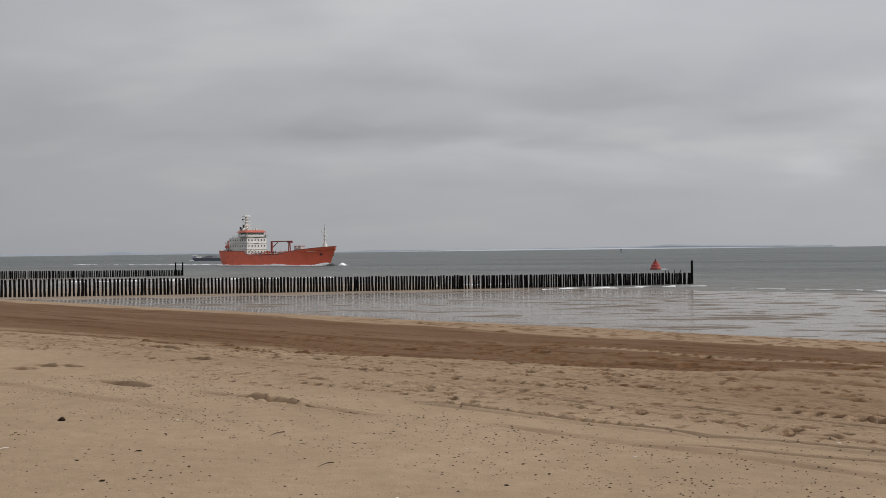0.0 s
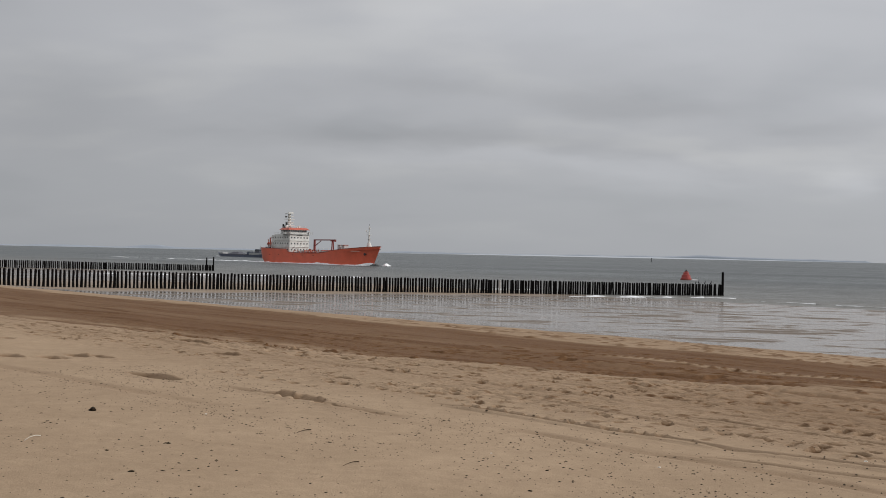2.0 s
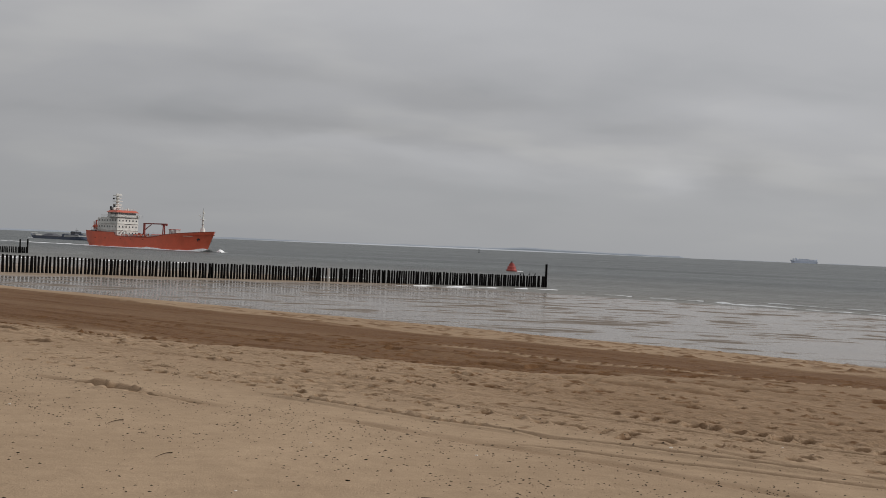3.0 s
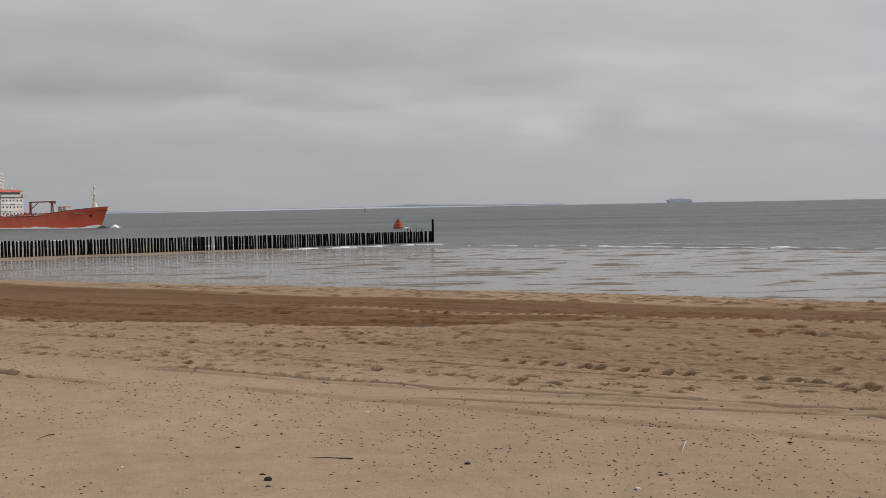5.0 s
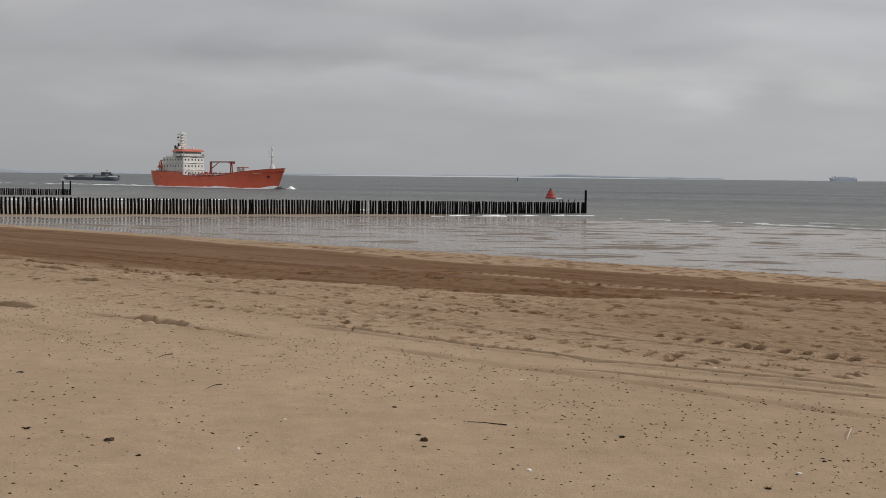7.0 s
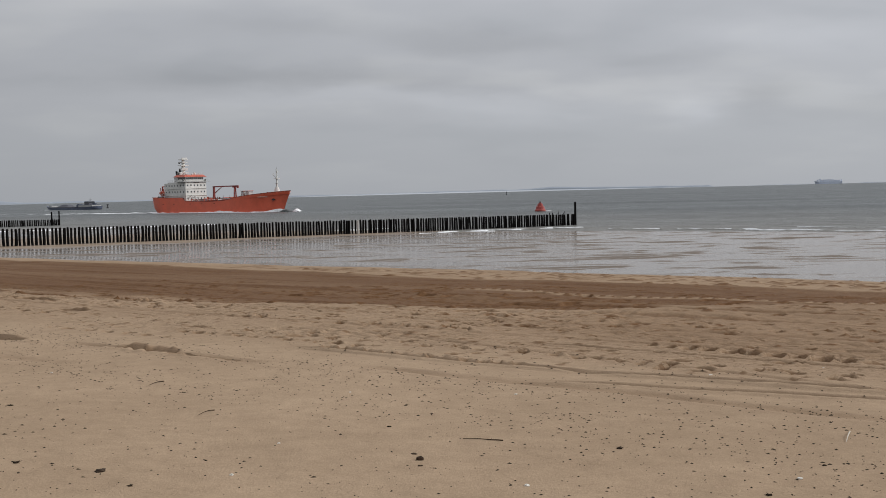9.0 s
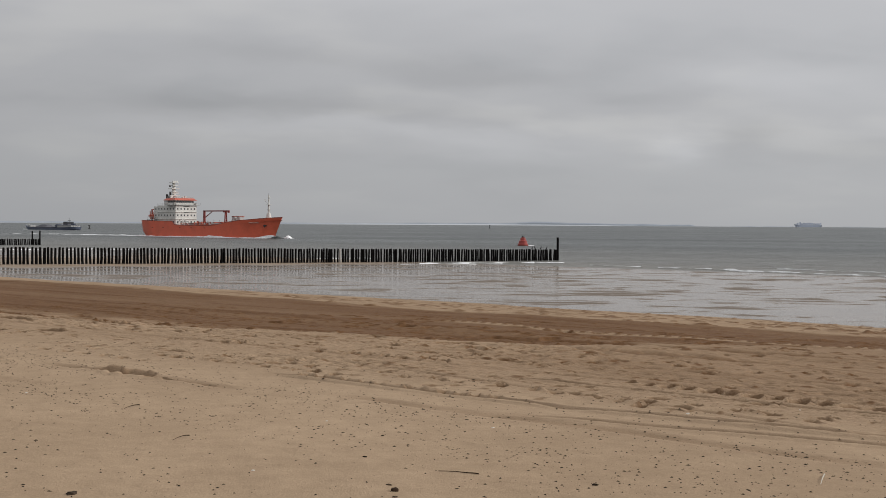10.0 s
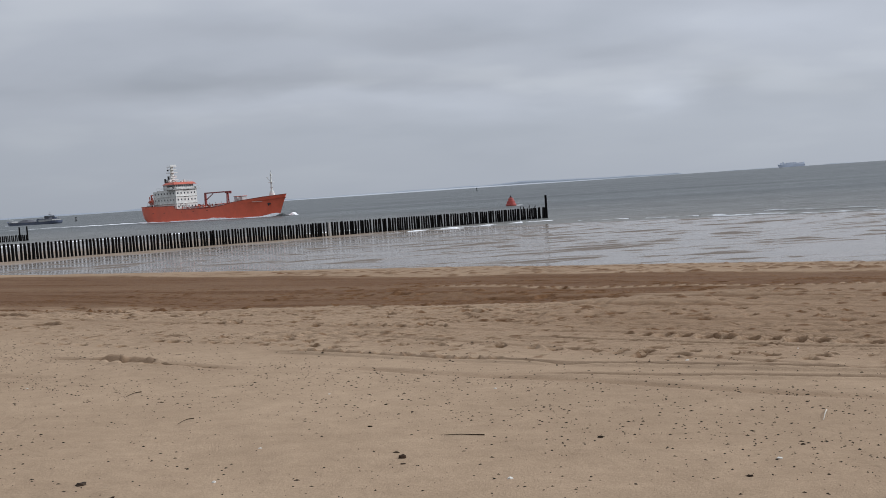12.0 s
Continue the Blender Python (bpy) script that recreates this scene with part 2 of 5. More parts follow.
def sea_material():
    m = bpy.data.materials.new("sea_water")
    m.use_nodes = True
    nt = m.node_tree
    bsdf = nt.nodes["Principled BSDF"]
    at = tree(nt, "ShaderNodeTexCoord").outputs["Object"]
    turned = tree(nt, "ShaderNodeMapping", Vector=at, Rotation=(0, 0, radians(25))).outputs[0]
    swell = tree(nt, "ShaderNodeTexNoise", Vector=tree(nt, "ShaderNodeMapping", Vector=turned, Scale=(0.07, 0.22, 1)).outputs[0], Scale=1.0, Detail=3.0).outputs["Fac"]
    chop = tree(nt, "ShaderNodeTexNoise", Vector=tree(nt, "ShaderNodeMapping", Vector=turned, Scale=(0.5, 1.3, 1)).outputs[0], Scale=1.0, Detail=5.0, Roughness=0.62).outputs["Fac"]
    tone = tree(nt, "ShaderNodeTexNoise", Vector=tree(nt, "ShaderNodeMapping", Vector=turned, Scale=(0.004, 0.02, 1)).outputs[0], Scale=1.0, Detail=4.0).outputs["Fac"]
    streak = tree(nt, "ShaderNodeTexNoise", Vector=tree(nt, "ShaderNodeMapping", Vector=turned, Scale=(0.018, 0.11, 1), Location=(3, 8, 0)).outputs[0], Scale=1.0, Detail=4.0, Roughness=0.6).outputs["Fac"]
    speck = tree(nt, "ShaderNodeTexNoise", Vector=tree(nt, "ShaderNodeMapping", Vector=turned, Scale=(0.16, 0.5, 1)).outputs[0], Scale=1.0, Detail=3.0, Roughness=0.6).outputs["Fac"]
    tone = mth(nt, "ADD", mth(nt, "MULTIPLY", tone, 0.3), mth(nt, "ADD", mth(nt, "MULTIPLY", streak, 0.18), mth(nt, "MULTIPLY", speck, 0.52)))
    col = ramp(nt, tone, [(0.35, (0.060, 0.068, 0.068)), (0.65, (0.120, 0.130, 0.125))])
    # sand stirred up in the shallows
    where = tree(nt, "ShaderNodeSeparateXYZ", Vector=tree(nt, "ShaderNodeNewGeometry").outputs["Position"])
    out_to_sea = mth(nt, "ADD", mth(nt, "MULTIPLY", where.outputs["X"], 0.687), mth(nt, "MULTIPLY", where.outputs["Y"], 0.727))
    out_to_sea = mth(nt, "ADD", out_to_sea, mth(nt, "MULTIPLY", streak, 60.0))
    shallow = ramp(nt, mth(nt, "DIVIDE", out_to_sea, 1000.0), [(0.155, (0.75, 0.75, 0.75)), (0.185, (0.42, 0.42, 0.42)), (0.30, (0.0, 0.0, 0.0))])
    col = mixc(nt, shallow, col, (0.235, 0.215, 0.185))
    nt.links.new(col, bsdf.inputs["Base Color"])
    nt.links.new(ramp(nt, tone, [(0.36, (0.48,) * 3), (0.64, (0.26,) * 3)]), bsdf.inputs["Roughness"])
    bsdf.inputs["IOR"].default_value = 1.33
    bsdf.inputs["Specular IOR Level"].default_value = 0.32
    h = mth(nt, "ADD", mth(nt, "MULTIPLY", swell, 1.6), mth(nt, "MULTIPLY", chop, 0.7))
    b = tree(nt, "ShaderNodeBump", Height=h, Strength=0.9, Distance=0.7)
    nt.links.new(b.outputs[0], bsdf.inputs["Normal"])
    return m


SAND, SEA = sand_material(), sea_material()
PILE = material("wet_oak", (0.006, 0.0055, 0.0055), 0.85, vary=0.4, scale=2.0, grain=0.5, grain_scale=18, bump=0.4, spec=0.06)
PILE_PALE = material("bleached_oak", (0.42, 0.40, 0.37), 0.75, vary=0.2, scale=3.0, grain=0.4, grain_scale=20, bump=0.4)
FOAM = material("foam", (0.86, 0.87, 0.87), 0.8, vary=0.12, scale=1.5, grain=0.3, grain_scale=8, bump=0.5)
HULL = material("orange_hull_paint", (0.76, 0.150, 0.080), 0.45, vary=0.08, scale=0.25, grain=0.04, grain_scale=1.4)
ORANGE = material("orange_deck_paint", (0.50, 0.11, 0.065), 0.5, vary=0.2, scale=0.6)
DECK_RED = material("red_deck_paint", (0.24, 0.05, 0.03), 0.6, vary=0.2, scale=0.6)
WHITE = material("white_ship_paint", (0.66, 0.65, 0.61), 0.5, vary=0.1, scale=0.5, grain=0.15, grain_scale=2.5)
PALE = material("grey_ship_paint", (0.45, 0.45, 0.44), 0.5, vary=0.15, scale=0.8)
NAME_PAINT = material("faded_name_paint", (0.62, 0.36, 0.28), 0.5)
GLASS = material("dark_window_glass", (0.045, 0.05, 0.058), 0.12, vary=0.2)
BLACK = material("black_paint", (0.02, 0.02, 0.021), 0.5, vary=0.3)
RED_BOOT = material("antifouling_red", (0.18, 0.035, 0.03), 0.6, vary=0.2, scale=0.3)
BUOY_RED = material("buoy_red", (0.38, 0.062, 0.05), 0.5, vary=0.2, scale=1.5)
BARGE_BLUE = material("barge_hull_paint", (0.085, 0.10, 0.145), 0.5, vary=0.2, scale=0.3)
CARGO = material("barge_cargo", (0.11, 0.11, 0.125), 0.8, vary=0.3, scale=0.5)
# distance haze is put into the base colours of ship, beach and dunes
HAZE_BLUE = material("hazed_hull", (0.66, 0.72, 0.84), 0.9, vary=0.04, scale=0.05)
HAZE_BOX = material("hazed_containers", (0.70, 0.75, 0.86), 0.9, vary=0.06, scale=0.08)
COAST = material("hazed_beach", (0.47, 0.495, 0.52), 0.9, vary=0.05, scale=0.004)
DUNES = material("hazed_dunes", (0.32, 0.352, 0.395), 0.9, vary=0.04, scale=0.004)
CRANE_RED = material("dark_red_crane_paint", (0.25, 0.05, 0.042), 0.5, vary=0.2, scale=0.8)
SHINGLE = material("dark_shell_grit", (0.050, 0.036, 0.026), 0.9, vary=0.6, scale=7, spec=0.05)
SHELL = material("pale_shell", (0.68, 0.64, 0.57), 0.6, vary=0.15, scale=60)
WEED = material("dried_seaweed", (0.026, 0.018, 0.012), 0.9, vary=0.4, scale=40, bump=0.5, spec=0.05)
TWIG = material("driftwood", (0.05, 0.032, 0.021), 0.9, vary=0.35, scale=30, bump=0.5, spec=0.05)
REED = material("bleached_reed", (0.55, 0.50, 0.42), 0.8, vary=0.2, scale=30)
FEATHER = material("bird_plumage", (0.016, 0.016, 0.018), 0.6, vary=0.3, scale=10)


# ---- mesh helpers ----
def part(name, bm, mat, parent=None, label="", smooth=False):
    """Links a bmesh as one mesh object, under a thing or a part."""
    me = bpy.data.meshes.new(name)
    bm.normal_update()
    bm.to_mesh(me)
    bm.free()
    if smooth:
        me.polygons.foreach_set("use_smooth", [True] * len(me.polygons))
    me.materials.append(mat)
    ob = new(name, me)
    if parent:
        ob.parent = parent
    if label:
        tagged(ob, label)
    return ob


def box(x0, x1, y0, y1, z0, z1, bevel=0.0, bm=None):
    own = bmesh.new() if bm is None else bm
    made = bmesh.ops.create_cube(own, size=1.0, matrix=Matrix.Translation(((x0 + x1) / 2, (y0 + y1) / 2, (z0 + z1) / 2)) @ Matrix.Diagonal((x1 - x0, y1 - y0, z1 - z0, 1)))
    if bevel:
        edges = {e for v in made["verts"] for e in v.link_edges}
        bmesh.ops.bevel(own, geom=list(edges), offset=bevel, segments=2, affect="EDGES")
    return own


def rod(a, b, r0, r1=None, seg=8, bm=None, caps=True):
    own = bmesh.new() if bm is None else bm
    a, b = Vector(a), Vector(b)
    d = b - a
    m = Matrix.Translation((a + b) / 2) @ d.to_track_quat("Z", "Y").to_matrix().to_4x4()
    bmesh.ops.create_cone(own, cap_ends=caps, segments=seg, radius1=r0, radius2=r0 if r1 is None else r1, depth=d.length, matrix=m)
    return own


def lathe(profile, seg=20, bm=None):
    """A solid of revolution round z from (radius, height) pairs."""
    own = bmesh.new() if bm is None else bm
    rings = []
    for r, z in profile:
        rings.append([own.verts.new((r * math.cos(2 * math.pi * k / seg), r * math.sin(2 * math.pi * k / seg), z)) for k in range(seg)])
    for lo, hi in zip(rings, rings[1:]):
        for k in range(seg):
            own.faces.new((lo[k], lo[(k + 1) % seg], hi[(k + 1) % seg], hi[k]))
    own.faces.new(rings[-1])
    own.faces.new(rings[0][::-1])
    return own


def lattice_noise(x, y, seed):
    """Smooth value noise in -1..1 on arrays."""
    rng = np.random.RandomState(seed)
    table = rng.uniform(-1, 1, (256, 256))
    ix, iy = np.floor(x).astype(int), np.floor(y).astype(int)
    fx, fy = x - ix, y - iy
    fx, fy = fx * fx * (3 - 2 * fx), fy * fy * (3 - 2 * fy)
    a, b = table[ix % 256, iy % 256], table[(ix + 1) % 256, iy % 256]
    c, d = table[ix % 256, (iy + 1) % 256], table[(ix + 1) % 256, (iy + 1) % 256]
    return (a * (1 - fx) + b * fx) * (1 - fy) + (c * (1 - fx) + d * fx) * fy


def smooth(x, a, b):
    k = np.clip((x - a) / (b - a), 0, 1)
    return k * k * (3 - 2 * k)


def axis(spans):
    """Coordinates from (from, to, step) spans, end to end."""
    out = []
    for a, b, step in spans:
        n = max(1, round((b - a) / step))
        out += [a + (b - a) * k / n for k in range(n)]
    return np.array(out + [spans[-1][1]])


# ---- the beach: seaward distance S and shoreward run T; x, y = S * SEAWARD + T * ALONG ----
SEAWARD, ALONG = Vector((0.687, 0.727)), Vector((0.727, -0.687))
BEACH_S = (-3000, -60, -20, 0, 10, 25, 40, 50, 57, 60, 66, 95, 137, 200, 400)
BEACH_Z = (9.0, 4.7, 4.55, 4.4, 4.05, 3.2, 2.1, 1.3, 0.72, 0.5, 0.4, 0.2, -0.03, -1.5, -5)
TRACKS = [  # seaward place, drift along the run, start, end, half width, depth
    (9.80, 0.0, -9.6, -5.4, 0.055, 0.085), (10.60, 0.15, -5.4, 5, 0.06, 0.085), (10.3, 0.23, -5.6, 5, 0.055, 0.05), (12.05, 0.0, -7.5, 10, 0.07, 0.05), (8.78, 0.0, -7.6, 14, 0.10, 0.016), (10.6, -0.21, -9.5, 6, 0.07, 0.018),
    (8.33, 0.0, -12.4, -9.3, 0.09, 0.032), (13.3, 0.03, -30, 12, 0.12, 0.014), (15.6, 0.02, -30, 12, 0.14, 0.012), (7.2, 0.02, -30, -11, 0.12, 0.012),
    (18.4, 0.01, -70, 10, 0.22, 0.03), (20.3, 0.0, -70, -12, 0.2, 0.03), (22.2, -0.02, -70, 20, 0.25, 0.035), (21.3, 0.03, -14, 20, 0.3, 0.06),
    (28.5, 0.01, -70, 20, 0.3, 0.03), (33.0, 0.0, -80, 20, 0.35, 0.03), (37.0, 0.01, -80, 20, 0.35, 0.04), (43.0, 0.0, -80, 20, 0.5, 0.06),
]
HOLLOWS = [  # seaward, along, half length along, half width, depth
    (8.40, -11.42, 0.20, 0.17, 0.12), (8.42, -11.06, 0.15, 0.19, 0.14), (8.36, -10.74, 0.17, 0.16, 0.12), (8.27, -10.28, 0.14, 0.08, 0.07), (8.30, -9.95, 0.34, 0.06, 0.06), (8.33, -9.45, 0.12, 0.05, 0.04),
    (11.93, -17.94, 0.3, 0.16, 0.13), (13.2, -21.3, 0.55, 0.22, 0.13), (16.0, -22.9, 0.3, 0.2, 0.12), (9.9, -7.6, 0.12, 0.05, 0.05),
    (8.26, -17.7, 0.3, 0.16, 0.08), (8.83, -17.95, 0.28, 0.15, 0.08), (9.13, -17.7, 0.3, 0.14, 0.07), (8.17, -14.1, 0.55, 0.16, 0.09),
    (7.71, -18.2, 0.3, 0.16, 0.07), (14.16, -2.32, 0.10, 0.09, 0.06), (10.9, -13.1, 0.2, 0.1, 0.05), (14.4, -19.6, 0.6, 0.2, 0.07),
]


# the lower edge of the damp strip along the run
DAMP_T, DAMP_S = (-60, -30, -22.5, -18.4, -17, -15.4, -13, -11.6, -9, -6, 5), (12.6, 13.2, 14.3, 15.3, 16.3, 17.1, 17.5, 18.0, 21.4, 22.8, 24.0)
PIER_A, PIER_B = (-63.5, 138.1, 0.50), (40.4, 174.0, -0.25)  # the long groyne's landward and seaward ends
PIER_N = Vector((PIER_A[1] - PIER_B[1], PIER_B[0] - PIER_A[0])).normalized()


def x_of(s, t):
    return s * SEAWARD.x + t * ALONG.x


def y_of(s, t):
    return s * SEAWARD.y + t * ALONG.y


def beach_base(s):
    return np.interp(s, BEACH_S, BEACH_Z)


def beach():
    S = axis([(-3000, -300, 300), (-300, -20, 20), (-20, 1, 1.5), (1, 3, 0.12), (3, 7.6, 0.055), (7.6, 15.5, 0.036), (15.5, 24.3, 0.065), (24.3, 26.2, 0.042), (26.2, 30, 0.09), (30, 34, 0.22), (34, 62, 0.17), (62, 64, 0.28), (64, 140, 1.2), (140, 400, 13)])
    T = axis([(-2500, -300, 220), (-300, -90, 6), (-90, -40, 0.6), (-40, -24, 0.13), (-24, -13, 0.05), (-13, 1, 0.034), (1, 8, 0.12), (8, 30, 0.6), (30, 150, 6), (150, 2500, 235)])
    s, t = np.meshgrid(S, T, indexing="ij")
    near = 1 - smooth(np.abs(t + 20), 60, 140)
    # smoothed berm: average the straight legs over a few metres
    z = sum(beach_base(s + o) for o in (-3, -1.5, 0, 1.5, 3)) / 5
    z += near * 0.05 * lattice_noise(s / 5.0, t / 9.0, 3) * (1 - smooth(s, 54, 60))
    lumps = lattice_noise(s / 0.33, t / 0.45, 5) * 0.55 + lattice_noise(s / 0.15, t / 0.2, 6) * 0.45
    tread = smooth(s, 9.2, 11.5) * (1 - smooth(s, 17, 24) * 0.55) * (1 - smooth(s, 54, 60))
    patch = np.clip(0.55 + 0.9 * lattice_noise(s / 2.4, t / 3.5, 8), 0.1, 1.3)
    z += near * lumps * patch * (0.003 + 0.020 * tread)
    chips = np.abs(lattice_noise(s / 0.17, t / 0.26, 61)) + 0.6 * np.abs(lattice_noise(s / 0.09, t / 0.13, 62))
    z -= near * 0.07 * np.clip(chips - 0.5, 0, 1) * patch * (0.04 + tread)
    z += near * 0.004 * lattice_noise(s / 0.5, t / 1.2, 9) * (1 - tread)
    z += near * 0.05 * lattice_noise(s / 1.1, t / 2.8, 10) * smooth(s, 15, 20) * (1 - smooth(s, 54, 60))
    # slumped edge of the damp strip
    edge = np.interp(t, DAMP_T, DAMP_S)
    edge = edge + 0.30 * lattice_noise(t / 2.2, t * 0, 12) + 0.16 * lattice_noise(t / 0.6, t * 0, 13)
    z -= near * 0.10 * smooth(s - edge, -0.25, 0.35) * (1 - smooth(s, 26, 40)) * (1 - 0.8 * smooth(t, -12, -8))
    # mask for shade painted into ruts, prints and lumps
    relief_shade = np.zeros_like(z)
    for s0, drift, t0, t1, w, depth in TRACKS:
        c = s0 + drift * t * (1 if drift > -0.1 else 0) + (drift * (t + 4.0) if drift < -0.1 else 0) + 0.05 * lattice_noise(t / 1.5, t * 0, int(s0 * 10))
        on = smooth(t, t0 - 0.5, t0 + 0.5) * (1 - smooth(t, t1 - 0.5, t1 + 0.5)) * np.clip(0.85 + 0.4 * lattice_noise(t / 0.7, t * 0 + s0, 21), 0.3, 1.2)
        q = (s - c) / w
        relief_shade = np.maximum(relief_shade, np.clip(on, 0, 1) * min(0.8, depth / 0.06) * np.exp(-(q / 1.15) ** 4))
        z += on * depth * (-1.3 * np.exp(-q ** 4) + 0.5 * np.exp(-((np.abs(q) - 1.9) / 0.7) ** 2))
    rng = np.random.RandomState(4)
    dents, clods = list(HOLLOWS), []
    k = -6.3
    while k < 1.2:  # a line of heavy prints
        big = min(1.0, 0.55 + 0.5 * (k + 6.3))
        dents.append((12.70 - 0.085 * (k + 6) + rng.uniform(-0.05, 0.05), k, big * rng.uniform(0.095, 0.12), big * rng.uniform(0.13, 0.17), big * rng.uniform(0.11, 0.15)))
        s1, big = dents[-1][0], dents[-1][4] / 0.13
        clods.append((s1 + 0.15, k, 0.085 * big, 0.07, 0.036 * big, 0.5))  # far lip raised to face the camera, with the print's shade coloured in
        clods.append((s1, k + 0.14, 0.035, 0.13, 0.03 * big, 0.0))
        k += rng.uniform(0.25, 0.34)
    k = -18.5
    while k < 6:  # tyre lug marks as mounds, raised to show from the camera, paler between
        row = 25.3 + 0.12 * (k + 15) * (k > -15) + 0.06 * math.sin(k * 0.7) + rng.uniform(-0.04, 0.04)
        clods.append((row, k, 0.085, 0.14, rng.uniform(0.045, 0.055), 1.0))  # lug marks, their shade put into the colour
        clods.append((row + 0.04, k + 0.172, 0.085, 0.14, rng.uniform(0.03, 0.045), 0.0))  # and paler mounds between
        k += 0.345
    for s0, t0, t1, step, deep in ((9.97, -9.4, -6.4, 0.22, 0.45), (13.3, -14.8, -9.5, 0.30, 1.1), (12.9, -14.6, -10.0, 0.33, 0.9), (11.0, -12.0, -3.0, 0.45, 0.6), (10.4, -13.0, -9.2, 0.33, 0.8),
                                   (14.6, -24, -14, 0.6, 0.9), (11.4, -24, -17, 0.6, 0.9), (9.6, -15, -12, 0.5, 1.0), (16.2, -13, 3, 0.62, 0.7)):
        k = t0
        while k < t1:  # lines of slanting shoe prints
            w = rng.uniform(0.07, 0.12)
            s1, d1 = s0 + rng.uniform(-0.13, 0.13), deep * rng.uniform(0.06, 0.10)
            for q in (-0.5, 0.0, 0.5):
                dents.append((s1 - q * 0.11, k + q * w, w * 0.6, 0.055, d1))
            k += step * rng.uniform(0.8, 1.25)
    for _ in range(2600):  # scuffs and small prints
        s0 = rng.uniform(10.3, 17.6) if rng.rand() < 0.88 else rng.uniform(17.8, 24)
        t0 = rng.uniform(-28, 5)
        if lattice_noise(np.array(s0 / 1.6), np.array(t0 / 2.6), 71) + rng.uniform(-0.9, 0.9) < 0 or (t0 > -7 and abs(s0 - 12.6) < 0.4):
            continue
        size = math.exp(rng.normal(0, 0.35))
        dents.append((s0, t0, 0.046 * size * (1 + s0 / 60), 0.044 * size * (1 + s0 / 40), rng.uniform(0.03, 0.075)))
    for _ in range(26):
        s0 = rng.uniform(9.0, 24)
        dents.append((s0, rng.uniform(-32, 7), rng.uniform(0.07, 0.18) * (1 + s0 / 40), rng.uniform(0.05, 0.09) * (1 + s0 / 40), rng.uniform(0.03, 0.08)))
    for _ in range(260):  # prints in the damp strip
        dents.append((rng.uniform(20, 31), rng.uniform(-22, 8), rng.uniform(0.10, 0.24), rng.uniform(0.13, 0.24), rng.uniform(0.05, 0.10)))
    for _ in range(1300):  # trodden-up lumps along the dry crest before the pools, painted dark like shaded prints
        clods.append((rng.uniform(37, 60), rng.uniform(-50, 12), rng.uniform(0.10, 0.32), rng.uniform(0.17, 0.30), rng.uniform(0.02, 0.065), rng.choice((0.3, 0.7, 1.0))))
    for s0, t0, lt, ls, depth in HOLLOWS:  # far side of each hollow, raised to show from the camera, darkened as shade
        clods.append((s0 + 0.9 * ls, t0, 0.8 * lt, 0.45 * ls, 0.36 * depth, 0.35))
    for _ in range(110):  # slumped lumps along the edge of the damp strip
        t0 = rng.uniform(-26, -10.5)
        clods.append((float(np.interp(t0, DAMP_T, DAMP_S)) + rng.uniform(0.0, 0.8), t0, rng.uniform(0.08, 0.3), rng.uniform(0.07, 0.13), rng.uniform(0.015, 0.045), 1.0))
    for _ in range(140):
        clods.append((rng.uniform(20, 36), rng.uniform(-30, 8), rng.uniform(0.06, 0.16), rng.uniform(0.1, 0.2), rng.uniform(0.015, 0.04), 1.0))
    for _ in range(3000):  # crumbs and edges over the trodden sand, many with shade painted on
        s0, t0 = rng.uniform(10.2, 24), rng.uniform(-26, 5)
        if lattice_noise(np.array(s0 / 1.3), np.array(t0 / 2.2), 72) + rng.uniform(-0.8, 0.8) < 0:
            continue
        size = math.exp(rng.normal(0, 0.35)) * (0.6 + s0 / 30)
        clods.append((s0, t0, rng.uniform(0.035, 0.06) * size, 0.036 * size, rng.uniform(0.006, 0.016) * size, 0.75 if rng.rand() < 0.6 else 0.0))
    for s0, t0, lt, ls, depth in dents:
        i0, i1 = np.searchsorted(S, (s0 - 2.6 * ls, s0 + 2.6 * ls))
        j0, j1 = np.searchsorted(T, (t0 - 2.6 * lt, t0 + 2.6 * lt))
        if i1 - i0 < 2 or j1 - j0 < 2:
            continue
        d = np.hypot((s[i0:i1, j0:j1] - s0) / ls, (t[i0:i1, j0:j1] - t0) / lt)
        d *= 1 + 0.22 * lattice_noise(s[i0:i1, j0:j1] / (0.5 * ls) + s0, t[i0:i1, j0:j1] / (0.5 * lt) + t0, 31)
        # the dent's inside is darkened by colour, as shade
        relief_shade[i0:i1, j0:j1] = np.maximum(relief_shade[i0:i1, j0:j1], min(1.0, depth / 0.05) * np.exp(-(d / 1.2) ** 6))
        z[i0:i1, j0:j1] += depth * (-1.25 * np.exp(-d ** 4) + min(0.40, 0.02 / depth) * np.exp(-((d - 1.35) / 0.32) ** 2))
    for s0, t0, lt, ls, high, wet_or_shade in clods:
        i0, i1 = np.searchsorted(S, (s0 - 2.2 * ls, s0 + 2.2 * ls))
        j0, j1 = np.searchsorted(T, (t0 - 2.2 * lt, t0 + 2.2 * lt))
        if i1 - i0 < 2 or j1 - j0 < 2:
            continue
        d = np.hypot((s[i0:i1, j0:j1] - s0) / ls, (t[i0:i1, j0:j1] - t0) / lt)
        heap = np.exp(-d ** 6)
        relief_shade[i0:i1, j0:j1] = np.where(d < 1.25, wet_or_shade * heap + relief_shade[i0:i1, j0:j1] * (1 - heap), relief_shade[i0:i1, j0:j1])
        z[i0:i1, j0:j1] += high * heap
    wob = 0.8 * lattice_noise(s / 1.4, t / 4, 41) + 0.4 * lattice_noise(s / 0.5, t / 1.2, 42)
    top = 36.5 + 3.0 * smooth(-t, 44, 54)
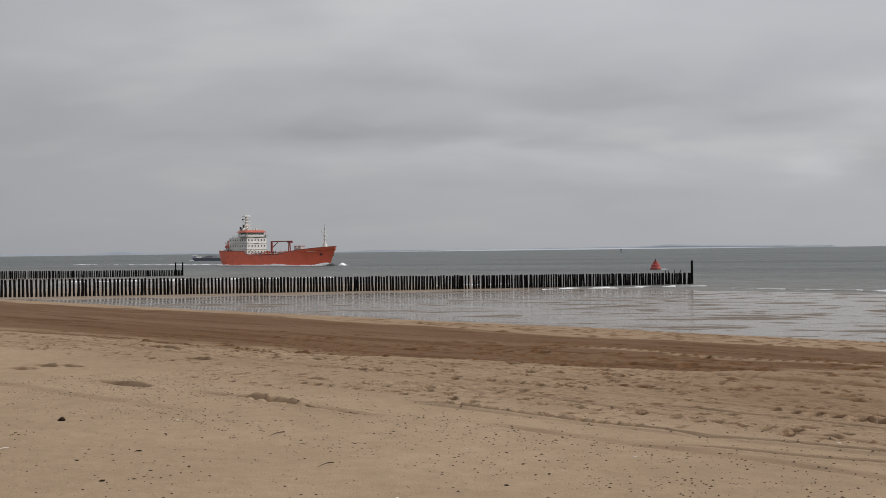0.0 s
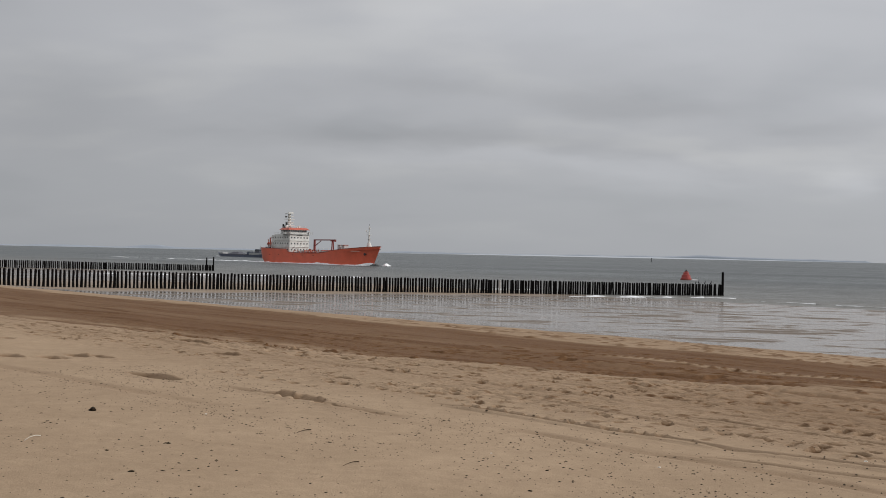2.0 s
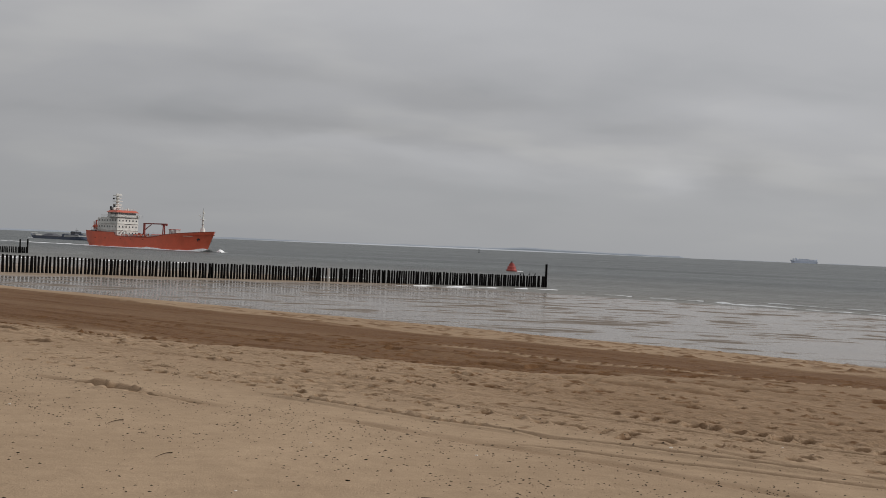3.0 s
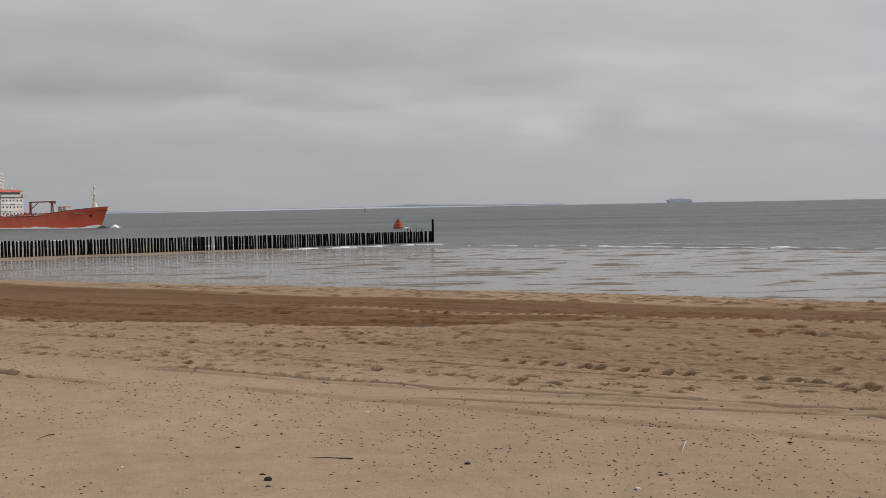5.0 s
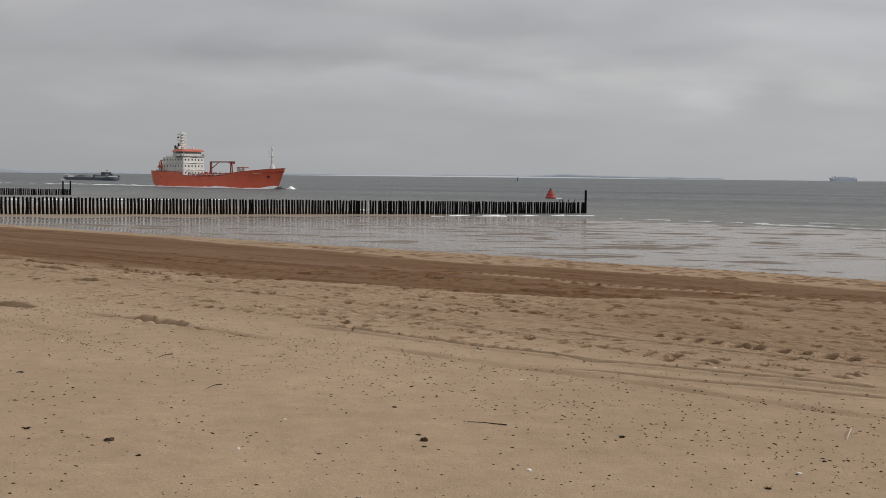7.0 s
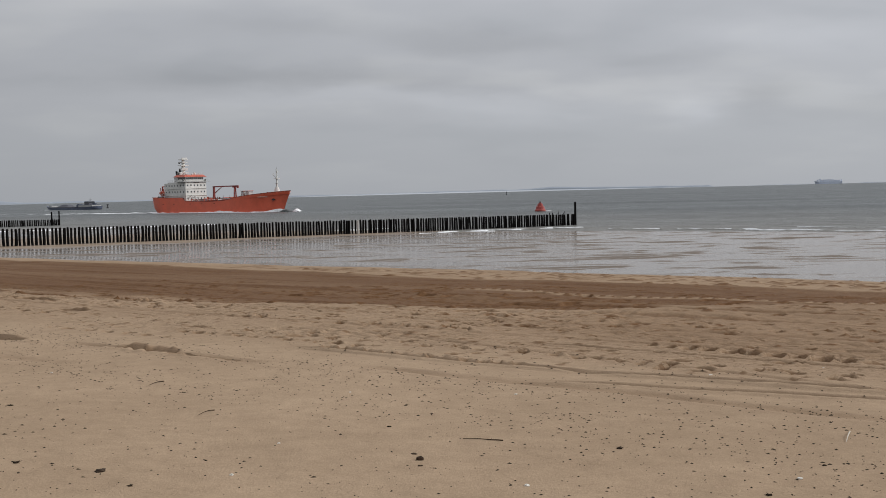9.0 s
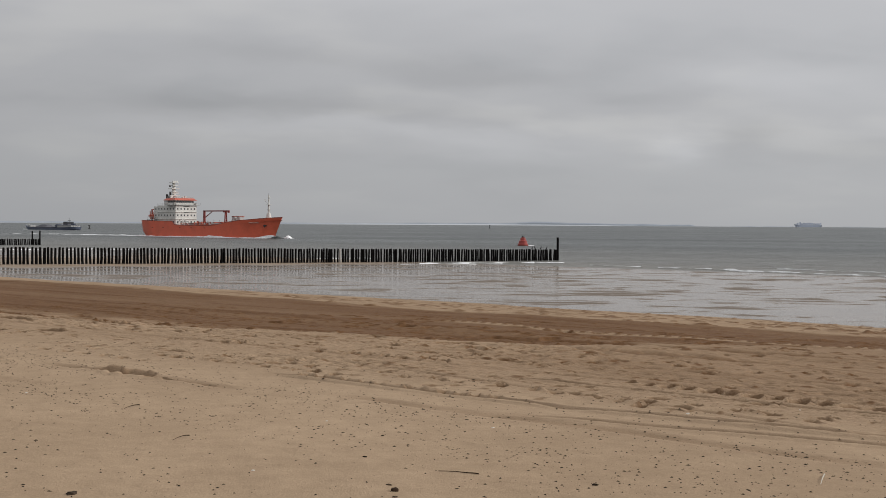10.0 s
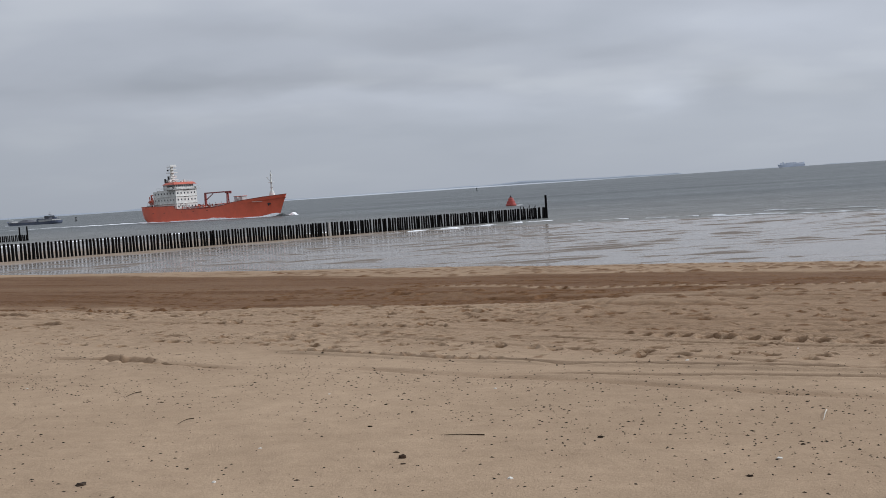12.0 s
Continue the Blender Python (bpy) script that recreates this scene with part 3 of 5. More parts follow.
    trampled = smooth(-t, 18.0, 20.5)  # where the strip's lower side is broken up and half dry
    soft = 0.4 + 4.0 * smooth(t, -12.0, -9.0)
    damp_and_shade = smooth(s - edge + 0.25 * wob, -0.12, soft) * (1 - trampled * (0.35 + 0.35 * lattice_noise(s / 0.5, t / 1.3, 47)) * (1 - smooth(s - edge, 2.2, 3.2)))
    damp_and_shade *= 1 - 0.82 * smooth(s - top + 1.2 * wob, -0.9, 0.9)
    damp_and_shade *= np.clip(0.94 + 0.14 * lattice_noise(s / 1.3, t / 11.0, 43), 0.6, 1) * (1 - 0.30 * smooth(t, -12, -6) * (1 - smooth(s, 25.4, 27.0)))
    damp_and_shade = np.maximum(damp_and_shade, 0.18 * smooth(s + wob, 9.0, 12.5) + 0.27 * smooth(s + wob, 11.0, 15.0) * smooth(t, -13, -7))
    lane = 25.36 + 0.12 * np.maximum(t + 15, 0)
    damp_and_shade -= 0.7 * damp_and_shade * np.exp(-((s - lane) / 0.42) ** 4) * smooth(t, -19, -17.5)  # paler lane along the tyre track
    damp_and_shade = np.clip(damp_and_shade + 0.9 * relief_shade, 0, 1)  # shade of prints, ruts and lumps, added as darker colour
    rim = s + 0.9 * lattice_noise(t / 6.0, t * 0, 44) + 0.35 * lattice_noise(t / 1.4, s / 2, 45)
    wet_flat = smooth(rim + 7.0 * smooth(-t, 50, 66), 59.3, 60.6)
    # a bank of sand lies clear of the water along the piles
    past = (x_of(s, t) - PIER_A[0]) * PIER_N.x + (y_of(s, t) - PIER_A[1]) * PIER_N.y + 1.6 * lattice_noise(s / 4.0, t / 7.0, 48)
    wet_flat *= 1 - 0.5 * smooth(past + 4.0 * smooth(-x_of(s, t), 0, 40), -9.0, -6.0) * (1 - smooth(past, 14, 60)) * (1 - smooth(x_of(s, t), 2, 22))
    z += near * 0.035 * lattice_noise(s / 3.5, t / 8, 46) * smooth(s, 62, 70) * (1 - smooth(s, 110, 125))
    # where the small bumps and their painted shade show
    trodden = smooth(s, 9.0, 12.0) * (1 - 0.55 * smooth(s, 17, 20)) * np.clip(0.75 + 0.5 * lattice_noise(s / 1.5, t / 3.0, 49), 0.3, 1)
    x, y = x_of(s, t), y_of(s, t)
    ni, nj = s.shape
    me = bpy.data.meshes.new("ground")
    idx = np.arange(ni * nj).reshape(ni, nj)
    quads = np.stack([idx[:-1, :-1], idx[:-1, 1:], idx[1:, 1:], idx[1:, :-1]], -1).reshape(-1, 4)
    me.vertices.add(ni * nj)
    me.vertices.foreach_set("co", np.stack([x, y, z], -1).astype(np.float32).ravel())
    me.loops.add(quads.size)
    me.loops.foreach_set("vertex_index", quads.astype(np.int32).ravel())
    me.polygons.add(len(quads))
    me.polygons.foreach_set("loop_start", np.arange(0, quads.size, 4, dtype=np.int32))
    me.polygons.foreach_set("use_smooth", np.ones(len(quads), dtype=bool))
    for name, values in (("damp_and_shade", damp_and_shade), ("wet_flat", wet_flat), ("trodden", trodden)):
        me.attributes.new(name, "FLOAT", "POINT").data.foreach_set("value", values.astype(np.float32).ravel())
    me.update(calc_edges=True)
    me.validate()
    me.materials.append(SAND)
    ground = tagged(new("ground", me), "tan sand beach with tracks, prints and a damp brown tide strip", kind="structure")

    def height(px, py):
        ps, pt = px * SEAWARD.x + py * SEAWARD.y, px * ALONG.x + py * ALONG.y
        i, j = min(max(int(np.searchsorted(S, ps)), 1), ni - 1), min(max(int(np.searchsorted(T, pt)), 1), nj - 1)
        a, b = (ps - S[i - 1]) / (S[i] - S[i - 1]), (pt - T[j - 1]) / (T[j] - T[j - 1])
        return float((z[i - 1, j - 1] * (1 - b) + z[i - 1, j] * b) * (1 - a) + (z[i, j - 1] * (1 - b) + z[i, j] * b) * a)

    return ground, height


GROUND, height = beach()


def sea():
    bm = bmesh.new()
    # one flat sheet, wide enough to end in the haze
    ring = [bm.verts.new((4950 * math.sin(a), 4950 * math.cos(a), 0)) for a in [radians(d) for d in range(-75, 81, 2)]]
    near = [bm.verts.new((-1350, 120, 0)), bm.verts.new((-40, 160, 0)), bm.verts.new((90, 85, 0)), bm.verts.new((900, -700, 0))]
    bm.faces.new(near[::-1] + ring[:])
    bmesh.ops.triangulate(bm, faces=bm.faces[:])
    bmesh.ops.recalc_face_normals(bm, faces=bm.faces[:])
    if bm.faces[0].normal.z < 0:
        bmesh.ops.reverse_faces(bm, faces=bm.faces[:])
    return tagged(part("water", bm, SEA), "grey-green choppy sea under cloud", kind="structure")


sea()


def far_shore(name, label, mat, distance, first, last, rise, depth=10):
    """A low strip of land on the far side of the water; rise gives its height at a bearing."""
    bm = bmesh.new()
    prev = None
    n = int((last - first) / 0.25)
    for k in range(n + 1):
        deg = first + (last - first) * k / n
        a, h = radians(deg), rise(deg)
        row = [bm.verts.new((d * math.sin(a), d * math.cos(a), z)) for d, z in ((distance, -1), (distance + depth, h * 0.7), (distance + depth + 15, h), (distance + depth + 19, -1))]
        if prev:
            for i in range(3):
                bm.faces.new((prev[i], row[i], row[i + 1], prev[i + 1]))
        prev = row
    return tagged(part(name, bm, mat), label, kind="structure")


# far land, its haze painted into the materials
far_shore("backdrop_coast", "far beach with pale haze painted into its colour", COAST, 4780, -60, 70,
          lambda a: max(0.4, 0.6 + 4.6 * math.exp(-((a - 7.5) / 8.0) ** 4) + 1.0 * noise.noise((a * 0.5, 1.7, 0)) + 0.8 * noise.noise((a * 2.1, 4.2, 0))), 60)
far_shore("backdrop_dunes", "far dunes with blue-grey haze painted into their colour", DUNES, 4870, -60, 70,
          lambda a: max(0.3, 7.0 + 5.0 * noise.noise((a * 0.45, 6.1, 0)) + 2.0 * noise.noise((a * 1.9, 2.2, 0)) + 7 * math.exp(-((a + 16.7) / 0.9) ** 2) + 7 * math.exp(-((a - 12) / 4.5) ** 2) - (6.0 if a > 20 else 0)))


# ---- the groynes: rows of oak piles running out to sea ----
def pile_mesh(k, tall, radius, mat):
    """A round pile with a worn, slightly leaning head."""
    rng = random.Random(k)
    bm = bmesh.new()
    seg = 8
    levels = [(-0.8, 1.05), (0.0, 1.08), (tall * 0.35, 1.0), (tall * 0.7, 0.97), (tall * 0.96, 0.93), (tall, 0.72)]
    bow = rng.uniform(-0.05, 0.05)
    rings = []
    for z, q in levels:
        off = bow * math.sin(max(z, 0) / tall * math.pi)
        rings.append([bm.verts.new((off + radius * q * rng.uniform(0.93, 1.07) * math.cos(2 * math.pi * i / seg), radius * q * rng.uniform(0.93, 1.07) * math.sin(2 * math.pi * i / seg),
                                    z + (rng.uniform(-0.04, 0.04) if z == tall else 0))) for i in range(seg)])
    for lo, hi in zip(rings, rings[1:]):
        for i in range(seg):
            bm.faces.new((lo[i], lo[(i + 1) % seg], hi[(i + 1) % seg], hi[i]))
    bm.faces.new(rings[-1])
    me = bpy.data.meshes.new("pile")
    bm.normal_update()
    bm.to_mesh(me)
    bm.free()
    me.polygons.foreach_set("use_smooth", [True] * len(me.polygons))
    me.materials.append(mat)
    return me


def groyne(start, end, tops, pitch, seed, posts, label, pale_at=-9.0):
    """Piles from start to end (x, y, ground z); tops: their head heights at start, middle and end."""
    rng = random.Random(seed)
    ax, ay, az = start
    bx, by, bz = end
    length = math.hypot(bx - ax, by - ay)
    runs = [0.0]
    while runs[-1] < length - 0.3:  # set closer towards the sea
        runs.append(runs[-1] + pitch[0] + (pitch[1] - pitch[0]) * min(1.0, 1.3 * runs[-1] / length))
    root = tagged(new("groyne"), label, "groyne", "timber groynes")
    root.location = (ax, ay, az)
    turn = math.atan2(by - ay, bx - ax)
    stock = [pile_mesh(seed * 50 + k, 2.4, 0.148 + 0.011 * (k % 4), PILE) for k in range(8)]
    pale = pile_mesh(seed * 50 + 40, 2.4, 0.17, PILE_PALE)
    for run in runs:
        q = run / length
        base = az + (bz - az) * q
        top = tops[0] + (tops[1] - tops[0]) * q / 0.5 if q < 0.5 else tops[1] + (tops[2] - tops[1]) * (q - 0.5) / 0.5
        me = pale if abs(run - pale_at) < pitch[1] * 0.5 else rng.choice(stock)
        ob = new("pile", me)
        ob.parent = root
        loose = 0.7 + 1.3 * q
        along = run + rng.uniform(-0.045, 0.045) * loose
        tall = top - base + rng.uniform(-0.05, 0.05)
        lean = radians(rng.gauss(0, 0.7) * (0.5 + 1.6 * q))
        m = Matrix.Translation((along * math.cos(turn), along * math.sin(turn), base - az)) @ Matrix.Rotation(turn, 4, "Z") @ Matrix.Rotation(lean, 4, "Y") @ Matrix.Rotation(radians(rng.gauss(0, 1.2)), 4, "X")
        fat = rng.uniform(0.86, 1.14)
        ob.matrix_local = m @ Matrix.Rotation(rng.choice((0, math.pi)), 4, "Z") @ Matrix.Diagonal((fat, fat, tall / 2.4, 1))
    for along, top, r in posts:
        q = along / length
        base = az + (bz - az) * q
        bm = rod((0, 0, -1), (0, 0, top - base), r, r * 0.92, 10)
        post = part("beacon_post", bm, PILE, root, "tall black end post", smooth=False)
        post.location = (along * math.cos(turn), along * math.sin(turn), base - az)
    return root, turn, length


groyne(PIER_A, PIER_B, (2.86, 2.24, 1.80), (0.545, 0.405), 3, [(110.0, 3.8, 0.2)], "long row of black oak piles running into the sea", pale_at=71.6)
groyne((-147.6, 254.9, -0.05), (-68.9, 282.8, -0.3), (2.25, 1.95, 1.5), (0.46, 0.44), 5, [(81.7, 3.5, 0.2), (83.5, 3.62, 0.2)], "farther row of black oak piles ending in two tall posts")


def bird(x, y, z, turn):
    """A cormorant at rest on a pile head."""
    root = tagged(new("cormorant"), "black cormorant standing on a pile head", "bird", "cormorants on the groyne")
    root.matrix_basis = pose(x, y, z, 0, 0, turn) @ Matrix.Scale(0.72, 4)
    body = bmesh.new()
    bmesh.ops.create_icosphere(body, subdivisions=2, radius=1.0, matrix=pose(0, 0, 0.30, 0, -62, 0) @ Matrix.Diagonal((0.30, 0.13, 0.13, 1)))
    part("body", body, FEATHER, root, smooth=True)
    part("neck", rod((0.06, 0, 0.48), (0.13, 0, 0.68), 0.06, 0.045, 8), FEATHER, root)
    head = bmesh.new()
    bmesh.ops.create_icosphere(head, subdivisions=1, radius=0.06, matrix=Matrix.Translation((0.15, 0, 0.71)))
    rod((0.18, 0, 0.71), (0.30, 0, 0.70), 0.02, 0.006, 6, head)
    part("head", head, FEATHER, root)
    part("tail", box(-0.22, -0.08, -0.04, 0.04, 0.04, 0.08), FEATHER, root)
    for side in (-1, 1):
        part("leg", rod((0.02, side * 0.05, 0.0), (0.0, side * 0.05, 0.2), 0.02, 0.02, 5), FEATHER, root)


for along, turn in ((105.05, 40), (105.6, 200), (106.7, 30), (107.8, 20)):
    q = along / 109.9
    bird(PIER_A[0] + (PIER_B[0] - PIER_A[0]) * q, PIER_A[1] + (PIER_B[1] - PIER_A[1]) * q, 2.24 + (1.80 - 2.24) * (q - 0.5) / 0.5 - 0.02, turn)


# ---- buoys ----
def channel_buoy(x, y):
    root = tagged(new("channel_buoy"), "red steel channel buoy with tapering tower, afloat", "buoy")
    root.location = (x, y, 0)
    part("float_body", lathe([(1.15, -0.5), (1.42, -0.1), (1.45, 0.45), (1.3, 0.62)], 24), BUOY_RED, root)
    part("skirt", lathe([(1.47, 0.02), (1.5, 0.06), (1.5, 0.2), (1.47, 0.24)], 24), DECK_RED, root)
    part("tower", lathe([(1.22, 0.6), (1.16, 1.35), (0.80, 1.48), (0.74, 2.05), (0.44, 2.12), (0.36, 2.4)], 16), BUOY_RED, root, "tapered red tower")
    for k in range(4):
        a = math.pi / 4 + k * math.pi / 2
        part("brace", rod((1.2 * math.cos(a), 1.2 * math.sin(a), 0.6), (0.5 * math.cos(a), 0.5 * math.sin(a), 2.2), 0.05, 0.04, 6), DECK_RED, root)
    part("lantern", lathe([(0.16, 2.3), (0.2, 2.4), (0.2, 2.65), (0.12, 2.78), (0.05, 2.9)], 12), BLACK, root, "dark lantern on top")
    part("guard_ring", lathe([(0.48, 2.28), (0.52, 2.3), (0.52, 2.34), (0.48, 2.36)], 16), DECK_RED, root)
    wash = bmesh.new()
    foam_patch(wash, 1.9, 0.2, 1.6, 0.6, 0.16, 5)
    tagged(part("foam", wash, FOAM), "white wash beside a red buoy", "foam").location = (x, y, 0)


def foam_patch(bm, cx, cy, lx, ly, h, seed, n=14):
    """A low torn mound of foam with a ragged rim."""
    rng = random.Random(seed)
    rings = []
    for r, z in ((1.0, 0.005), (0.82, 0.55 * h), (0.45, h)):
        rings.append([bm.verts.new((cx + lx * r * rng.uniform(0.7, 1.1) * math.cos(2 * math.pi * k / n), cy + ly * r * rng.uniform(0.65, 1.1) * math.sin(2 * math.pi * k / n),
                                    z * rng.uniform(0.6, 1.2) if z > 0.01 else z)) for k in range(n)])
    for lo, hi in zip(rings, rings[1:]):
        for k in range(n):
            bm.faces.new((lo[k], lo[(k + 1) % n], hi[(k + 1) % n], hi[k]))
    bm.faces.new(rings[-1])


channel_buoy(57.8, 291.0)


def small_buoy(x, y, tall, mat, label):
    root = tagged(new("marker_buoy"), label, "buoy", "small far buoys")
    root.location = (x, y, 0)
    part("float_body", lathe([(0.9, -0.3), (1.05, 0.1), (1.0, 0.5), (0.5, 0.7)], 16), mat, root)
    part("pillar", lathe([(0.45, 0.7), (0.4, tall * 0.6), (0.25, tall * 0.75)], 12), mat, root)
    part("topmark", lathe([(0.3, tall * 0.72), (0.85, tall * 0.76), (0.85, tall * 0.95), (0.3, tall)], 12), mat, root)


small_buoy(-177, 882, 3.2, BLACK, "small dark marker buoy far out")
small_buoy(233, 1400, 4.5, BLACK, "small dark marker buoy near the horizon")


# ---- the orange tanker: x forward from the mast, y to port, z from the waterline ----
STATIONS = [  # x, half beam at deck, half beam at the waterline, height of the rail
    (-15.6, 6.0, 5.2, 7.30), (-13.5, 6.7, 6.1, 7.2), (-6, 7, 6.7, 7.00), (2, 7, 7, 6.90), (8.6, 7, 7, 6.85), (10.2, 7, 7, 5.40), (20, 7, 7, 5.00), (30, 7, 7, 5.00),
    (38, 7, 7, 5.30), (43, 7, 6.9, 6.10), (48, 6.95, 6.6, 6.80), (54, 6.6, 5.7, 7.35), (59, 5.9, 4.4, 7.70), (63, 4.9, 3, 8.00), (66.5, 3.6, 1.7, 8.25), (69.3, 2.1, 0.7, 8.45), (71.1, 0.8, 0.15, 8.60), (71.7, 0.08, 0.03, 8.65)]


def hull_shell(stations, rake, counter, drop, bm):
    """Lofts both sides of a hull from the keel line under water to the rail."""
    levels = (-0.35, 0.0, 0.06, 0.3, 0.6, 0.85, 1.0)
    x_end, x_start = stations[-1][0], stations[0][0]
    grid = []
    for x, deck, water, top in stations:
        col = []
        for q in levels:
            w = water + (deck - water) * max(q, 0) ** 1.5 if q >= 0 else water * 0.9
            fore = max(0.0, (x - (x_end - 12)) / 12)
            aft = max(0.0, 1 - (x - x_start) / 5)
            px = x - rake * fore ** 1.6 * (1 - max(q, 0)) + counter * aft * (1 - max(q, 0)) ** 6
            col.append((px, w, q * top if q >= 0 else -drop))
        grid.append(col)
    sides = {}
    for side in (-1, 1):
        sides[side] = [[bm.verts.new((x, side * w, z)) for x, w, z in col] for col in grid]
        for a, b in zip(sides[side], sides[side][1:]):
            for i in range(len(levels) - 1):
                f = (a[i], b[i], b[i + 1], a[i + 1])
                bm.faces.new(f if side < 0 else f[::-1])
    a, b = sides[-1][0], sides[1][0]
    for i in range(len(levels) - 1):
        bm.faces.new((b[i], a[i], a[i + 1], b[i + 1]))
    for p, q, r, s in zip(sides[-1], sides[-1][1:], sides[1], sides[1][1:]):
        bm.faces.new((p[0], r[0], s[0], q[0]))
    return sides


def rail(parent, pts, high, mat, step=1.8):
    """A guard rail of posts and two bars along points."""
    bm = bmesh.new()
    for a, b in zip(pts, pts[1:]):
        a, b = Vector(a), Vector(b)
        for lift in (high, high * 0.55):
            rod(a + Vector((0, 0, lift)), b + Vector((0, 0, lift)), 0.035, None, 5, bm, False)
        n = max(1, round((b - a).length / step))
        for k in range(n + 1):
            p = a.lerp(b, k / n)
            rod(p, p + Vector((0, 0, high)), 0.035, None, 5, bm, False)
    return part("guard_rail", bm, mat, parent)


def tanker():
    root = tagged(new("tanker_ship"), "orange-hulled tanker with white deckhouse under way, throwing a bow wave", "ship")
    bm = bmesh.new()
    hull_shell(STATIONS, 4.6, 3.6, 2.0, bm)
    hull = part("hull", bm, HULL, root, "bright orange painted steel hull", smooth=True)
    deck = bmesh.new()
    rows = [[deck.verts.new((x, side * max(w - 0.12, 0.02), top - 1.3)) for side in (-1, 1)] for x, w, _, top in STATIONS]
    for a, b in zip(rows, rows[1:]):
        deck.faces.new((a[0], b[0], b[1], a[1]))
    part("deck", deck, DECK_RED, root, "dark red deck")
    cap = bmesh.new()
    for side in (-1, 1):
        for a, b in zip(STATIONS, STATIONS[1:]):
            rod((a[0], side * a[1], a[3]), (b[0], side * b[1], b[3]), 0.09, None, 5, cap, False)
    part("rail_cap", cap, DECK_RED, root)
    stripe = bmesh.new()
    for side in (-1, 1):
        for a, b in zip(STATIONS[1:-3], STATIONS[2:-2]):
            rod((a[0], side * (a[2] + 0.02), 0.12), (b[0], side * (b[2] + 0.02), 0.12), 0.14, None, 6, stripe, False)
    part("waterline_band", stripe, RED_BOOT, root, "dark red band at the waterline")
    # name on the bow, unreadable at this distance, and the anchor pocket
    for side in (-1, 1):
        yaw = math.degrees(math.atan2(6.1 - 4.6, 6.0)) * side
        name = part("name_bar", box(-2.3, 2.3, -0.05, 0.05, -0.16, 0.16), NAME_PAINT, hull, "pale lettering bar")
        name.matrix_local = pose(60.6, side * 5.28, 6.35, 14 * side, 0, -19 * side)
        pocket = part("anchor_pocket", box(-0.7, 0.7, -0.2, 0.2, -0.35, 0.35, 0.12), BLACK, hull)
        pocket.matrix_local = pose(65.0, side * 3.15, 5.2, 20 * side, 0, -26 * side)
        anchor = part("anchor", rod((0, 0, -0.8), (0, 0, 0.5), 0.14, 0.14, 6), BLACK, hull)
        anchor.matrix_local = pose(65.05, side * 3.4, 5.1, 20 * side, 0, -26 * side)
        for x in (-6, 2, 14, 22, 31):
            scup = part("freeing_port", box(-0.5, 0.5, -0.04, 0.04, -0.12, 0.12), DECK_RED, hull)
            scup.matrix_local = pose(x, side * 6.97, 4.05, 0, 0, 0)
    # deckhouse
    house = part("deckhouse", box(-4.2, 9.0, -5.6, 5.6, 5.0, 13.7, 0.12), WHITE, root, "white deckhouse with rows of square windows")
    for z in (7.8, 10.8):
        part("deck_edge", box(-4.5, 9.3, -5.85, 5.85, z - 0.05, z + 0.05), WHITE, house)
    aft = part("aft_house", box(-7.4, -4.15, -5.2, 5.2, 5.0, 13.3, 0.1), WHITE, root)
    for z in (9.4, 12.2):
        for side in (-1, 1):
            w = part("window", box(-0.28, 0.28, -0.04, 0.04, -0.36, 0.36), GLASS, aft)
            w.location = (-5.9, side * 5.2, z)
    part("boat_deck", box(-11.5, -4.3, -5.9, 5.9, 7.55, 7.75), PALE, root)
    for row, z in enumerate((6.5, 9.4, 12.2)):
        for k in range(6):
            w = part("window", box(0.0, 0.08, -0.3, 0.3, -0.36, 0.36), GLASS, house)
            w.location = (8.95, -4.4 + 1.76 * k, z)
        for k in range(6):
            for side in (-1, 1):
                w = part("window", box(-0.28, 0.28, -0.04, 0.04, -0.36, 0.36), GLASS, house)
                w.location = (-3.0 + 2.1 * k, side * 5.6, z)
    for k in range(2):
        bar = part("warning_bar", box(0, 0.04, -2.2 + 0.4 * k, 2.2 - 0.4 * k, -0.16, 0.16), BLACK, house, "row of dark lettering on white")
        bar.location = (9.02, 0, 13.6 - 2.7 * k - 0.3)
        bar.scale = (1, 0.75, 0.7)
    for side in (-1, 1):
        rail(root, [(-4.2, side * 6.05, 7.75), (-11.3, side * 5.8, 7.75)], 1.0, WHITE)
    rail(root, [(-4.2, -5.5, 13.7), (8.9, -5.5, 13.7), (8.9, 5.5, 13.7), (-4.2, 5.5, 13.7)], 1.0, WHITE)
    stair = bmesh.new()
    for k in range(9):
        box(-5.9 + 0.3 * k, -5.65 + 0.3 * k, -6.4, -5.95, 7.8 + 0.3 * k, 7.86 + 0.3 * k, 0, stair)
    part("outside_stair", stair, PALE, root)
    # bridge
    bridge = part("bridge", box(1.6, 8.2, -4.7, 4.7, 13.7, 15.9, 0.1), WHITE, root, "white wheelhouse with a band of dark windows")
    for k in range(9):
        w = part("window", box(0, 0.07, -0.46, 0.46, -0.42, 0.42), GLASS, bridge)
        w.location = (8.16, -4.1 + 1.025 * k, 15.15)
    for k in range(5):
        for side in (-1, 1):
            w = part("window", box(-0.5, 0.5, -0.04, 0.04, -0.42, 0.42), GLASS, bridge)
            w.location = (2.9 + 1.1 * k, side * 4.69, 15.15)
    for side in (-1, 1):
        part("bridge_wing", box(5.0, 7.8, side * 5.6 - 0.95, side * 5.6 + 0.95, 13.9, 14.75, 0.06), WHITE, bridge)
    part("wing_deck", box(3.2, 9.7, -7.2, 7.2, 13.72, 13.9), PALE, bridge)
